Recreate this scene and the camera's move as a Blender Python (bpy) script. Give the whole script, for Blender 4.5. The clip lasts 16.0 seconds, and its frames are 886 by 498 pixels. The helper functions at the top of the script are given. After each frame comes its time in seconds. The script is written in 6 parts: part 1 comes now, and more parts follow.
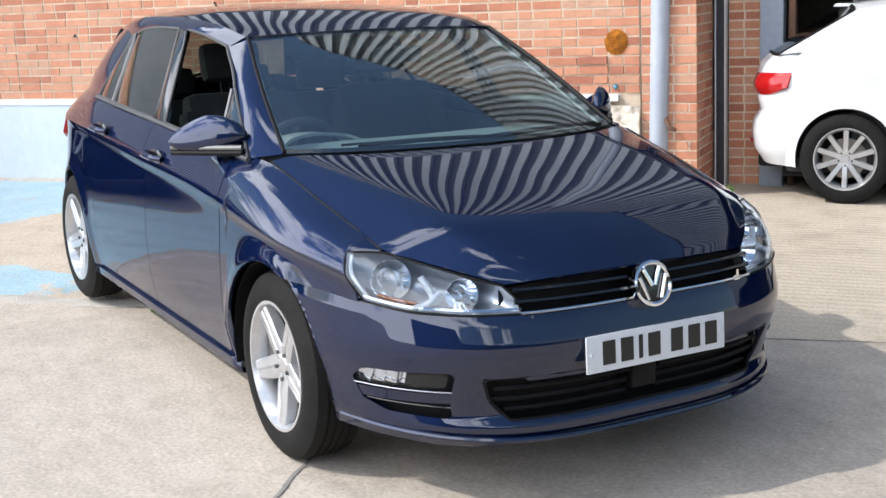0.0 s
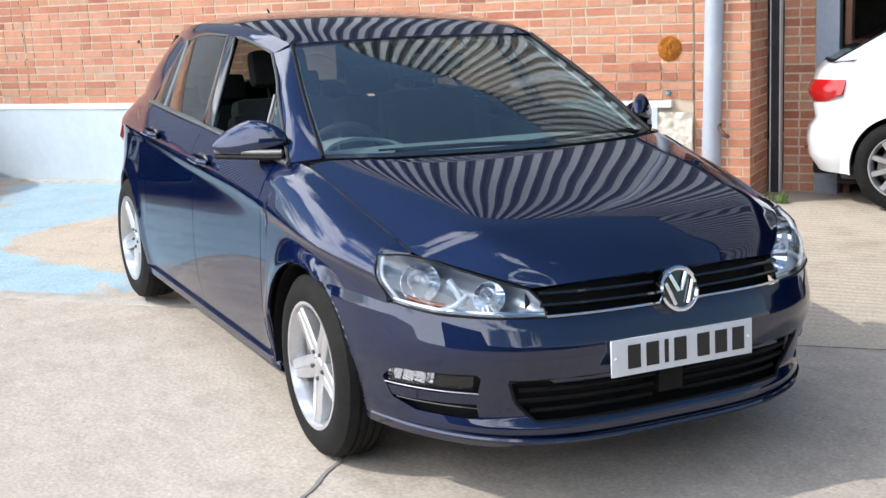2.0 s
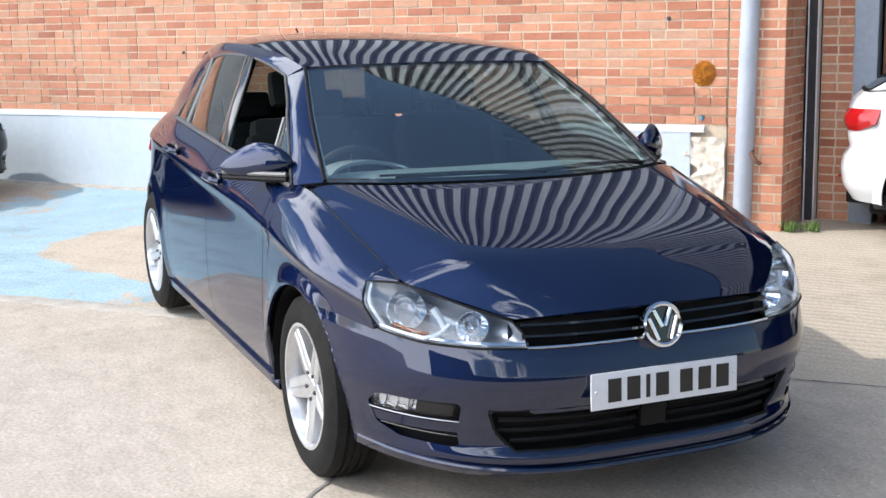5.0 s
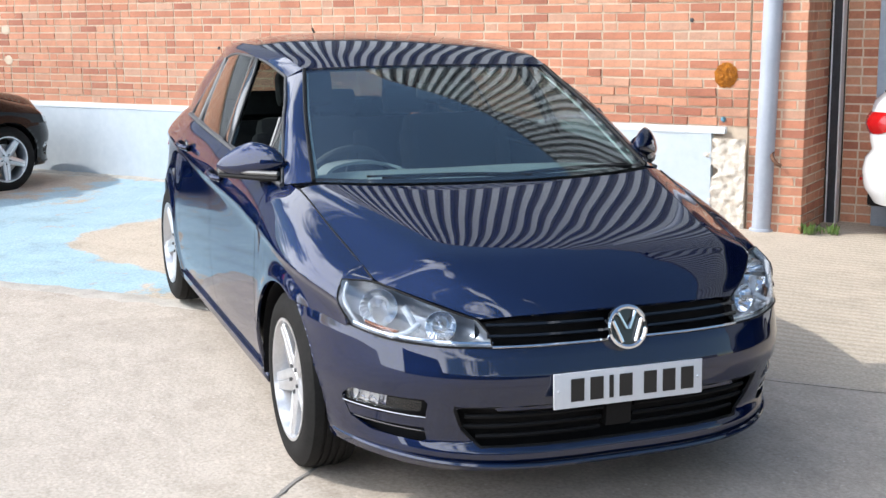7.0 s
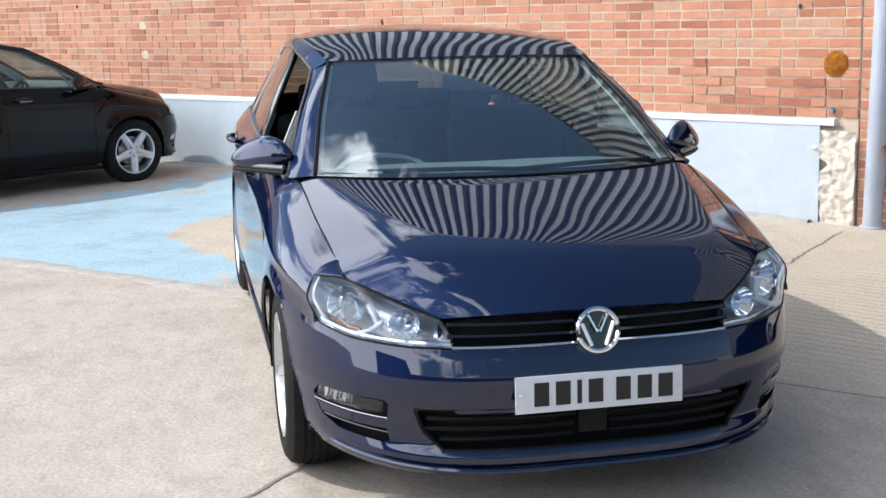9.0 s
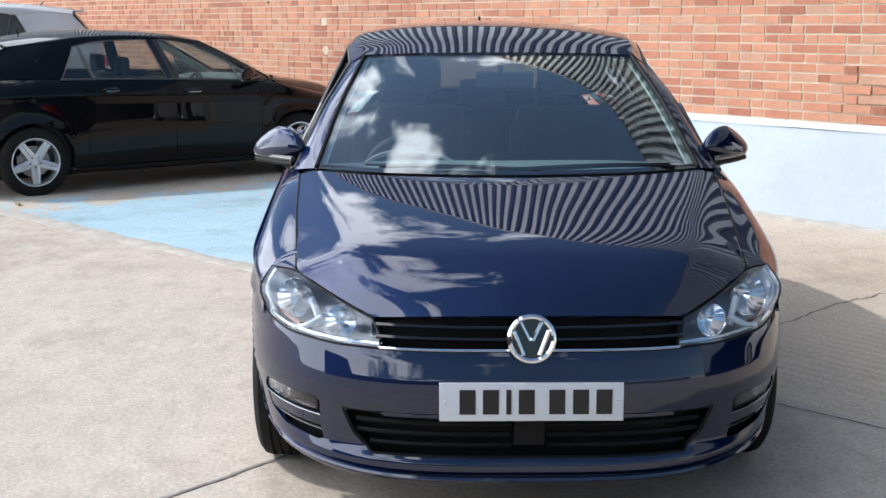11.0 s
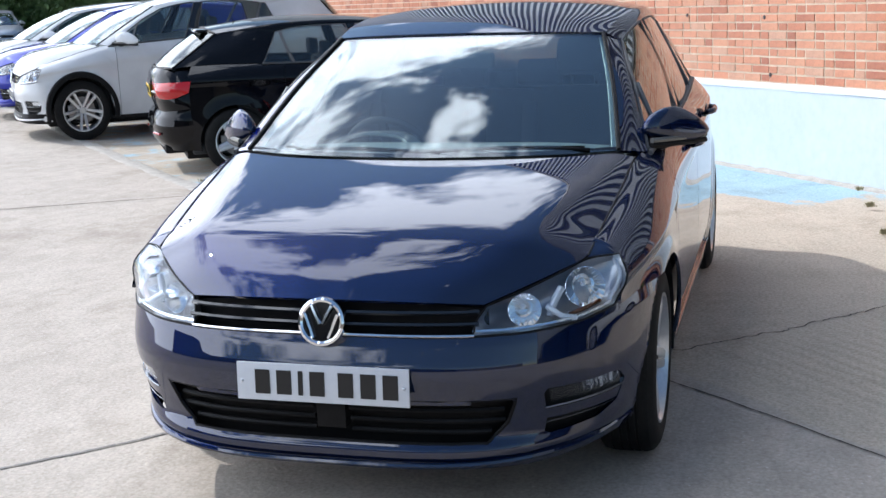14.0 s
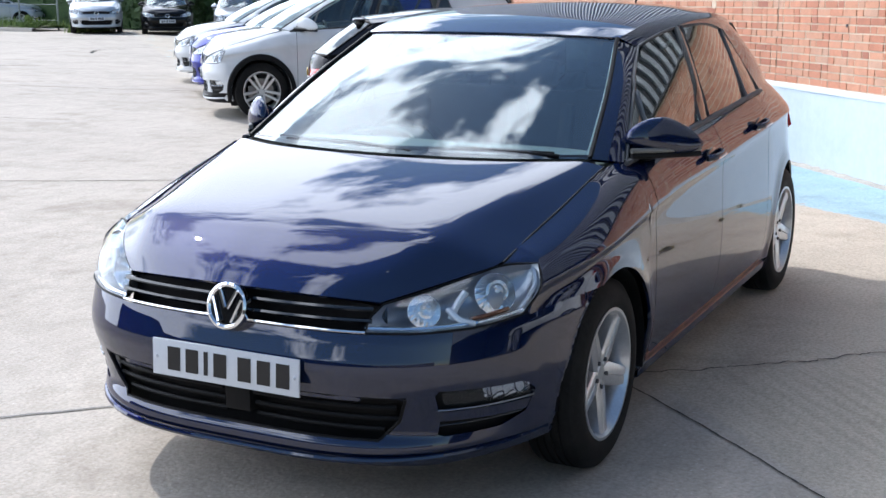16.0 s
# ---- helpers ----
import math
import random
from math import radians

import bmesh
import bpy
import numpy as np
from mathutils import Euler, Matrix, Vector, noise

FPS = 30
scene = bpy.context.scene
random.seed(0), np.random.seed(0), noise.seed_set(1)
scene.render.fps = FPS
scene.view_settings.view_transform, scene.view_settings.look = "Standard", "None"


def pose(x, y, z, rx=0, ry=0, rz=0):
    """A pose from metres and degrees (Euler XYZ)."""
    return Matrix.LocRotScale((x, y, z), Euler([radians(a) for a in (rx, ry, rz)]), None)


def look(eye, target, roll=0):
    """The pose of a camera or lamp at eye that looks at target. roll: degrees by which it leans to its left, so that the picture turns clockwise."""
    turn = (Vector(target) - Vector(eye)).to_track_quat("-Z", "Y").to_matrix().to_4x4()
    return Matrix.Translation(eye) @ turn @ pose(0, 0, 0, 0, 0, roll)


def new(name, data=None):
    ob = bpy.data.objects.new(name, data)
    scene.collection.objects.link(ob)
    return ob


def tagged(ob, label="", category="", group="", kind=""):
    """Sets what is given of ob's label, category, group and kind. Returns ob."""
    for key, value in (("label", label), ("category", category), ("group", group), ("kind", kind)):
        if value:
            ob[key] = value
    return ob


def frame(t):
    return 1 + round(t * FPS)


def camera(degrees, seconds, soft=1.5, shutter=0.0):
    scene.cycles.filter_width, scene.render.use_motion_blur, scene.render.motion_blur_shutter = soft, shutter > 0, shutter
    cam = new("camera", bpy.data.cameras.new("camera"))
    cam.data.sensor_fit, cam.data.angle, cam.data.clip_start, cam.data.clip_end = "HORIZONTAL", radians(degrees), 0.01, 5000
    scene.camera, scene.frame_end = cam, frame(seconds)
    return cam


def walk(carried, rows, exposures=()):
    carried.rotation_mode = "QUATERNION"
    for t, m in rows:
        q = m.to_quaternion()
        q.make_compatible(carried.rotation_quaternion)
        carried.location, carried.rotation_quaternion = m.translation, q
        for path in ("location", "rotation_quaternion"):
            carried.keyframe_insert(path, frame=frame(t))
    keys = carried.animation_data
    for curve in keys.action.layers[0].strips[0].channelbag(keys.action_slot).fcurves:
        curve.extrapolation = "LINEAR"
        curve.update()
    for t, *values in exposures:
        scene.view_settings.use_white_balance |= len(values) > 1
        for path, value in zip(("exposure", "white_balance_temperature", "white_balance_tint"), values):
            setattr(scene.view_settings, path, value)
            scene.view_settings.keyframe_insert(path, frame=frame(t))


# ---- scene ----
cam = camera(38.4, 16.0)
PATH = [
    (0, (3.760, -2.345, 1.542), (2.056, -1.384, 1.128), -1.29),
    (0.5, (3.749, -2.342, 1.538), (2.026, -1.404, 1.148), -1.24),
    (1, (3.801, -2.336, 1.551), (2.064, -1.424, 1.166), -1.30),
    (1.5, (3.879, -2.336, 1.564), (2.133, -1.442, 1.170), -1.04),
    (2, (3.882, -2.279, 1.551), (2.126, -1.411, 1.147), -1.36),
    (2.5, (3.884, -2.251, 1.560), (2.123, -1.404, 1.135), -1.18),
    (3, (3.832, -2.224, 1.564), (2.078, -1.362, 1.144), -1.59),
    (3.5, (3.845, -2.231, 1.574), (2.127, -1.295, 1.160), -1.58),
    (4, (3.870, -2.222, 1.585), (2.121, -1.359, 1.142), -2.00),
    (4.5, (3.950, -2.158, 1.600), (2.169, -1.342, 1.197), -0.64),
    (7, (4.221, -1.898, 1.665), (2.391, -1.197, 1.266), 0.30),
    (7.5, (4.298, -1.771, 1.664), (2.449, -1.155, 1.212), -0.13),
    (8, (4.273, -1.597, 1.659), (2.387, -1.072, 1.253), -1.46),
    (8.5, (4.274, -1.405, 1.664), (2.385, -0.904, 1.238), -0.04),
    (9, (4.310, -1.216, 1.657), (2.398, -0.799, 1.246), -0.73),
    (11.5, (4.311, -0.066, 1.611), (2.361, -0.132, 1.171), -0.64),
    (12, (4.292, 0.153, 1.609), (2.356, -0.002, 1.133), -1.87),
    (12.5, (4.220, 0.393, 1.588), (2.289, 0.159, 1.125), -1.73),
    (13, (4.195, 0.669, 1.599), (2.276, 0.315, 1.160), -2.24),
    (13.5, (4.211, 0.976, 1.621), (2.333, 0.485, 1.140), -0.06),
    (14, (4.111, 1.286, 1.605), (2.232, 0.753, 1.177), -2.16),
    (14.5, (4.043, 1.547, 1.611), (2.176, 0.969, 1.187), -2.42),
    (15, (4.009, 1.818, 1.609), (2.211, 1.066, 1.160), 0.07),
    (15.5, (3.923, 2.001, 1.605), (2.145, 1.196, 1.167), -0.42),
    (16, (3.768, 2.168, 1.596), (2.024, 1.287, 1.168), -0.07),
]
EXPOSURES = [(0.0, 0.0, 6450, 10), (4.5, 0.06, 6450, 10), (7.0, 0.1, 6450, 10), (8.5, -0.04, 6430, 10), (11.5, -0.1, 6350, 10), (12.5, -0.06, 6280, 10), (14.5, -0.08, 6050, 10), (16.0, -0.02, 6030, 10)]
walk(cam, [(t, look(eye, target, roll)) for t, eye, target, roll in PATH], EXPOSURES)

# ---- world, sun, exposure ----
SUN_TO = Vector((-0.33, -0.97, 0.95)).normalized()
world = bpy.data.worlds.new("sky")
scene.world = world
world.use_nodes = True
wn, wl = world.node_tree.nodes, world.node_tree.links
wn.clear()
w_out = wn.new("ShaderNodeOutputWorld")
w_bg = wn.new("ShaderNodeBackground")
w_bg.inputs["Strength"].default_value = 0.15
w_sky = wn.new("ShaderNodeTexSky")
w_sky.sky_type = "NISHITA"
w_sky.sun_disc = False
w_sky.sun_elevation = math.asin(SUN_TO.z)
w_sky.sun_rotation = math.atan2(SUN_TO.x, SUN_TO.y)
w_sky.dust_density = 0.6
w_sky.air_density = 1.5
w_sky.ozone_density = 3.0
w_co = wn.new("ShaderNodeTexCoord")
w_map = wn.new("ShaderNodeMapping")
w_map.inputs["Scale"].default_value = (1.0, 1.0, 1.7)
w_map.inputs["Location"].default_value = (2.92, 4.06, -4.13)
w_noise = wn.new("ShaderNodeTexNoise")
w_noise.inputs["Scale"].default_value = 2.7
w_noise.inputs["Detail"].default_value = 12.0
w_noise.inputs["Roughness"].default_value = 0.60
w_noise.inputs["Distortion"].default_value = 0.12
w_ramp = wn.new("ShaderNodeValToRGB")
w_ramp.color_ramp.elements[0].position = 0.592
w_ramp.color_ramp.elements[1].position = 0.665
w_mix = wn.new("ShaderNodeMixRGB")
w_mix.inputs[2].default_value = (24.0, 25.0, 27.0, 1)
wl.new(w_co.outputs["Generated"], w_map.inputs["Vector"])
wl.new(w_map.outputs["Vector"], w_noise.inputs["Vector"])
# the cover thins out towards the north of the yard
w_way = wn.new("ShaderNodeVectorMath")
w_way.operation = "DOT_PRODUCT"
w_way.inputs[1].default_value = (-0.02, -0.25, 0.0)
w_cover = wn.new("ShaderNodeMath")
wl.new(w_co.outputs["Generated"], w_way.inputs[0])
wl.new(w_noise.outputs["Fac"], w_cover.inputs[0])
wl.new(w_way.outputs["Value"], w_cover.inputs[1])
wl.new(w_cover.outputs["Value"], w_ramp.inputs["Fac"])
wl.new(w_ramp.outputs["Color"], w_mix.inputs["Fac"])
wl.new(w_sky.outputs["Color"], w_mix.inputs[1])
wl.new(w_mix.outputs["Color"], w_bg.inputs["Color"])
wl.new(w_bg.outputs["Background"], w_out.inputs["Surface"])

sun = new("sun", bpy.data.lights.new("sun", "SUN"))
sun.data.energy = 3.4
sun.data.angle = radians(0.53)
sun.data.color = (1.0, 0.955, 0.89)
sun.matrix_world = look((0, 0, 20), Vector((0, 0, 20)) - SUN_TO)

# ---- materials ----
def material(name, color=(0.5, 0.5, 0.5), rough=0.5, metal=0.0, coat=0.0, spec=0.5):
    m = bpy.data.materials.new(name)
    m.use_nodes = True
    b = m.node_tree.nodes["Principled BSDF"]
    b.inputs["Base Color"].default_value = (*color, 1)
    b.inputs["Roughness"].default_value = rough
    b.inputs["Metallic"].default_value = metal
    b.inputs["Coat Weight"].default_value = coat
    b.inputs["Coat Roughness"].default_value = 0.02
    b.inputs["Coat IOR"].default_value = 1.5
    b.inputs["Specular IOR Level"].default_value = spec
    return m


def node(m, kind, **inputs):
    n = m.node_tree.nodes.new(kind)
    for key, value in inputs.items():
        n.inputs[key.replace("_", " ")].default_value = value
    return n


def link(m, a, b):
    m.node_tree.links.new(a, b)


def ramp(m, fac, stops):
    r = m.node_tree.nodes.new("ShaderNodeValToRGB")
    els = r.color_ramp.elements
    while len(els) < len(stops):
        els.new(0.5)
    for e, (p, c) in zip(els, stops):
        e.position, e.color = p, (*c, 1)
    link(m, fac, r.inputs["Fac"])
    return r.outputs["Color"]


def mixed(m, kind, fac, a, b):
    n = m.node_tree.nodes.new("ShaderNodeMixRGB")
    n.blend_type = kind
    for i, v in enumerate((fac, a, b)):
        if hasattr(v, "is_linked"):
            link(m, v, n.inputs[i])
        elif i == 0:
            n.inputs[0].default_value = v
        else:
            n.inputs[i].default_value = (*v, 1)
    return n.outputs["Color"]


def noisy(m, scale, detail=4.0, rough=0.6, source="Object", stretch=None):
    co = m.node_tree.nodes.new("ShaderNodeTexCoord")
    out = co.outputs[source]
    if stretch:
        mp = node(m, "ShaderNodeMapping", Scale=stretch)
        link(m, out, mp.inputs["Vector"])
        out = mp.outputs["Vector"]
    n = node(m, "ShaderNodeTexNoise", Scale=scale, Detail=detail, Roughness=rough)
    link(m, out, n.inputs["Vector"])
    return n.outputs["Fac"]


def principled(m):
    return m.node_tree.nodes["Principled BSDF"]


def bumped(m, fac, strength=0.3, distance=0.01):
    b = node(m, "ShaderNodeBump", Strength=strength, Distance=distance)
    link(m, fac, b.inputs["Height"])
    link(m, b.outputs["Normal"], principled(m).inputs["Normal"])
    return b


def varied(name, dark, light, scale, rough=0.6, metal=0.0, bump=0.2, distance=0.004, detail=6.0, coat=0.0):
    """A surface that varies between two colours at a large and a small scale."""
    m = material(name, dark, rough, metal, coat)
    big, fine = noisy(m, scale, detail), noisy(m, scale * 9, detail)
    both = mixed(m, "MIX", 0.45, big, fine)
    link(m, ramp(m, both, [(0.32, dark), (0.68, light)]), principled(m).inputs["Base Color"])
    if bump:
        bumped(m, fine, bump, distance)
    return m


def paint(name, color, flake=0.25, rough=0.32, tint=(1, 1, 1), ior=1.45):
    m = material(name, color, rough, flake, 1.0, 0.0)
    principled(m).inputs["Specular Tint"].default_value = (*tint, 1)
    principled(m).inputs["Coat IOR"].default_value = ior
    dust = noisy(m, 2.2, 5)
    link(m, ramp(m, dust, [(0.3, tuple(c * 0.88 for c in color)), (0.75, tuple(min(1, c * 1.1 + 0.001) for c in color))]), principled(m).inputs["Base Color"])
    fine = noisy(m, 14.0, 3)
    link(m, ramp(m, fine, [(0.3, (0.004,) * 3), (0.8, (0.014,) * 3)]), principled(m).inputs["Coat Roughness"])
    return m


def glass(name, tint, ior=1.5, extra=0.0):
    m = bpy.data.materials.new(name)
    m.use_nodes = True
    nt = m.node_tree
    nt.nodes.clear()
    out = nt.nodes.new("ShaderNodeOutputMaterial")
    tr = node(m, "ShaderNodeBsdfTransparent", Color=(*tint, 1))
    gl = node(m, "ShaderNodeBsdfGlossy", Color=(1, 1, 1, 1), Roughness=0.01)
    lw = node(m, "ShaderNodeLayerWeight", Blend=0.5)
    mx = nt.nodes.new("ShaderNodeMixShader")
    f0 = ((ior - 1) / (ior + 1)) ** 2 + extra
    fac = lw.outputs["Facing"]
    for op, k in (("POWER", 5.0), ("MULTIPLY", 1 - f0), ("ADD", f0)):
        a = nt.nodes.new("ShaderNodeMath")
        a.operation, a.use_clamp = op, True
        a.inputs[1].default_value = k
        link(m, fac, a.inputs[0])
        fac = a.outputs["Value"]
    link(m, fac, mx.inputs["Fac"])
    link(m, tr.outputs["BSDF"], mx.inputs[1])
    link(m, gl.outputs["BSDF"], mx.inputs[2])
    link(m, mx.outputs["Shader"], out.inputs["Surface"])
    return m


NAVY = paint("navy_paint", (0.0042, 0.0125, 0.050), 0.9, 0.60, (0.06, 0.14, 0.40), 1.66)
BLACK_PAINT = paint("black_paint", (0.003, 0.003, 0.004), 0.1, 0.32, (1, 1, 1), 1.33)
WHITE_PAINT = paint("white_paint", (0.66, 0.67, 0.68), 0.0, 0.3)
BLUE_PAINT = paint("blue_paint", (0.02, 0.03, 0.28), 0.3)
SILVER_PAINT = paint("silver_paint", (0.45, 0.48, 0.52), 0.6, 0.35)
INK_PAINT = paint("ink_blue_paint", (0.006, 0.012, 0.035), 0.2)
WINDSCREEN = glass("windscreen_glass", (0.86, 0.93, 0.92), 1.45, 0.075)
SIDE_GLASS = glass("side_glass", (0.46, 0.51, 0.50), 1.5, 0.10)
CLEAR_GLASS = glass("clear_side_glass", (0.80, 0.84, 0.84), 1.5, 0.01)
LENS = glass("lamp_lens", (0.93, 0.95, 0.97), 1.42)
CHROME = material("chrome", (0.82, 0.83, 0.85), 0.06, 1.0)
REFLECTOR = material("lamp_reflector", (0.88, 0.89, 0.91), 0.10, 1.0)
SATIN = material("satin_strip", (0.26, 0.27, 0.29), 0.25, 0.8)
DULL_BAR = material("dull_window_bar", (0.16, 0.165, 0.17), 0.5, 0.2)
BLACK_PLASTIC = varied("black_plastic", (0.006, 0.006, 0.0065), (0.013, 0.013, 0.014), 9.0, 0.5, 0, 0.15, 0.001)
LAMP_SHELL = material("lamp_housing", (0.40, 0.41, 0.43), 0.28, 0.85)
PALE_PLASTIC = material("pale_lamp_plastic", (0.62, 0.64, 0.66), 0.3, 0.2)
GLOSS_BLACK = material("gloss_black", (0.006, 0.006, 0.007), 0.08, 0.0, 0.6)
RUBBER = varied("tyre_rubber", (0.008, 0.008, 0.008), (0.020, 0.0195, 0.019), 8.0, 0.75, 0, 0.3, 0.002)
ALLOY = varied("alloy_wheel", (0.50, 0.51, 0.53), (0.66, 0.67, 0.69), 12.0, 0.28, 0.75, 0.0, coat=0.4)
DISC_STEEL = varied("brake_steel", (0.16, 0.15, 0.15), (0.32, 0.30, 0.28), 20.0, 0.4, 0.9)
for m in (BLACK_PLASTIC, RUBBER):
    principled(m).inputs["Specular IOR Level"].default_value = 0.12
CABIN = varied("cabin_trim", (0.012, 0.013, 0.015), (0.028, 0.03, 0.032), 6.0, 0.7, 0, 0.2, 0.001)
FABRIC = varied("seat_fabric", (0.016, 0.016, 0.018), (0.04, 0.04, 0.044), 26.0, 0.9, 0, 0.4, 0.001)
DASH = varied("dashboard_vinyl", (0.19, 0.212, 0.212), (0.26, 0.288, 0.286), 18.0, 0.55, 0, 0.25, 0.001)
HEADLINER = varied("headliner_cloth", (0.58, 0.63, 0.61), (0.68, 0.73, 0.71), 30.0, 0.9)
PLATE_WHITE = varied("number_plate_white", (0.56, 0.58, 0.62), (0.63, 0.65, 0.68), 5.0, 0.35, 0, 0.0)
PLATE_YELLOW = varied("number_plate_yellow", (0.75, 0.48, 0.02), (0.85, 0.56, 0.03), 5.0, 0.35, 0, 0.0)
PLATE_INK = material("plate_characters", (0.008, 0.008, 0.009), 0.4)
TAIL_RED = material("tail_lamp_red", (0.40, 0.006, 0.008), 0.10, 0.0, 0.4)
INDICATOR = material("indicator_lens", (0.16, 0.16, 0.155), 0.3, 0.4, 0.3)
DUSTY_RUBBER = varied("dusty_rubber", (0.040, 0.041, 0.044), (0.085, 0.086, 0.090), 14.0, 0.6, 0, 0.15, 0.001)
AMBER = material("amber_reflector", (0.20, 0.07, 0.03), 0.25, 0.5, 0.5)

# ---- shaping tools ----
def catmull(points, n):
    """n points evenly spaced on a smooth curve through the given ones."""
    p = np.array(points, float)
    if len(p) == 2:
        s = np.linspace(0, 1, n)[:, None]
        return p[0] * (1 - s) + p[1] * s
    q = np.vstack([2 * p[0] - p[1], p, 2 * p[-1] - p[-2]])
    out = []
    for i in range(1, len(q) - 2):
        s = np.linspace(0, 1, 17)[:-1, None]
        a, b, c, d = q[i - 1], q[i], q[i + 1], q[i + 2]
        out.append(0.5 * (2 * b + (c - a) * s + (2 * a - 5 * b + 4 * c - d) * s**2 + (3 * b - a - 3 * c + d) * s**3))
    out = np.vstack(out + [p[-1:]])
    far = np.r_[0, np.cumsum(np.linalg.norm(np.diff(out, axis=0), axis=1))]
    at = np.linspace(0, far[-1], n)
    return np.stack([np.interp(at, far, out[:, k]) for k in range(3)], 1)


def flip(points):
    return np.array(points, float) * (1, -1, 1)


def coons(low, high, left, right, nu, nv, bulge=0.0, way=(0, 0, 1), power=1.0):
    """A smooth patch within four edge curves, swelling by bulge along way."""
    b, t, l, r = catmull(low, nu), catmull(high, nu), catmull(left, nv), catmull(right, nv)
    u, v = np.linspace(0, 1, nu)[:, None, None], np.linspace(0, 1, nv)[None, :, None]
    flat = (1 - u) * (1 - v) * b[0] + u * (1 - v) * b[-1] + (1 - u) * v * t[0] + u * v * t[-1]
    p = (1 - v) * b[:, None] + v * t[:, None] + (1 - u) * l[None] + u * r[None] - flat
    return p + bulge * (16 * u * (1 - u) * v * (1 - v)) ** power * np.array(way, float)


def smooth(me, angle=40):
    me.polygons.foreach_set("use_smooth", [True] * len(me.polygons))
    me.set_sharp_from_angle(angle=radians(angle))


def add_mesh(name, verts, faces, mat, parent=None, label="", thick=0.0, smooth_at=40):
    me = bpy.data.meshes.new(name)
    me.from_pydata([tuple(v) for v in verts], [], [tuple(int(i) for i in f) for f in faces])
    me.validate()
    me.materials.append(mat)
    if smooth_at:
        smooth(me, smooth_at)
    ob = new(name, me)
    ob.parent = parent
    if thick:
        mod = ob.modifiers.new("thickness", "SOLIDIFY")
        mod.thickness, mod.offset = thick, -1
        split = ob.modifiers.new("crisp", "EDGE_SPLIT")
        split.split_angle = radians(75)
    if label:
        tagged(ob, label)
    return ob


def part(name, bm, mat, parent=None, label="", smooth_at=40):
    me = bpy.data.meshes.new(name)
    bm.normal_update()
    bm.to_mesh(me)
    bm.free()
    me.materials.append(mat)
    if smooth_at:
        smooth(me, smooth_at)
    ob = new(name, me)
    ob.parent = parent
    if label:
        tagged(ob, label)
    return ob


def sheet(name, p, mat, parent, label="", thick=0.006, middle=(-1.25, 0, 0.6), keep=None):
    """A panel from a grid of points, facing away from the middle."""
    nu, nv = p.shape[:2]
    i = np.arange(nu * nv).reshape(nu, nv)
    f = np.stack([i[:-1, :-1], i[1:, :-1], i[1:, 1:], i[:-1, 1:]], -1).reshape(-1, 4)
    if keep is not None:
        f = f[keep.reshape(-1)]
    v = p.reshape(-1, 3)
    if len(f) == 0:
        return None
    a, b, c = v[f[:, 0]], v[f[:, 1]], v[f[:, 2]]
    out = np.cross(b - a, c - a)
    if (out * (v[f].mean(1) - np.array(middle))).sum() < 0:
        f = f[:, ::-1]
    used = np.unique(f)
    index = np.zeros(len(v), int)
    index[used] = np.arange(len(used))
    return add_mesh(name, v[used], index[f], mat, parent, label, thick)


def cut_round(p, cx, cz, r):
    """Trims a grid of points by a wheel arch; returns the points and the cells that stay."""
    x, z = p[..., 0] - cx, p[..., 2] - cz
    far = np.hypot(x, z)
    inside = far < r
    keep = ~(inside[:-1, :-1] & inside[1:, :-1] & inside[1:, 1:] & inside[:-1, 1:])
    q = p.copy()
    k = np.where(inside, r / np.maximum(far, 1e-6), 1)
    q[..., 0], q[..., 2] = cx + x * k, cz + z * k
    return q, keep


def cut_poly(p, poly, keep, onto):
    """Trims an opening, a polygon in y and z, out of a grid that wraps a car's end."""
    poly = np.array(poly, float)
    y, z = p[..., 1], p[..., 2]
    inside = np.zeros(y.shape, bool)
    best, near = np.full(y.shape, 9.0), np.zeros(y.shape + (2,))
    for a, b in zip(poly, np.roll(poly, -1, 0)):
        hit = (a[1] > z) != (b[1] > z)
        inside ^= hit & (y < (b[0] - a[0]) * (z - a[1]) / (b[1] - a[1] + 1e-12) + a[0])
        e = b - a
        s = np.clip(((y - a[0]) * e[0] + (z - a[1]) * e[1]) / (e @ e), 0, 1)
        ny, nz = a[0] + s * e[0], a[1] + s * e[1]
        d = np.hypot(y - ny, z - nz)
        closer = d < best
        best = np.where(closer, d, best)
        near[closer] = np.stack([ny, nz], -1)[closer]
    gone = inside[:-1, :-1] & inside[1:, :-1] & inside[1:, 1:] & inside[:-1, 1:]
    q = p.copy()
    edge = np.zeros(y.shape, bool)
    stay = keep & ~gone
    for di, dj in ((0, 0), (1, 0), (1, 1), (0, 1)):
        edge[di:di + gone.shape[0], dj:dj + gone.shape[1]] |= stay
    move = inside & edge
    for i, j in zip(*np.nonzero(move)):
        q[i, j] = onto(near[i, j][0], near[i, j][1], p[i, j][0])
    return q, stay


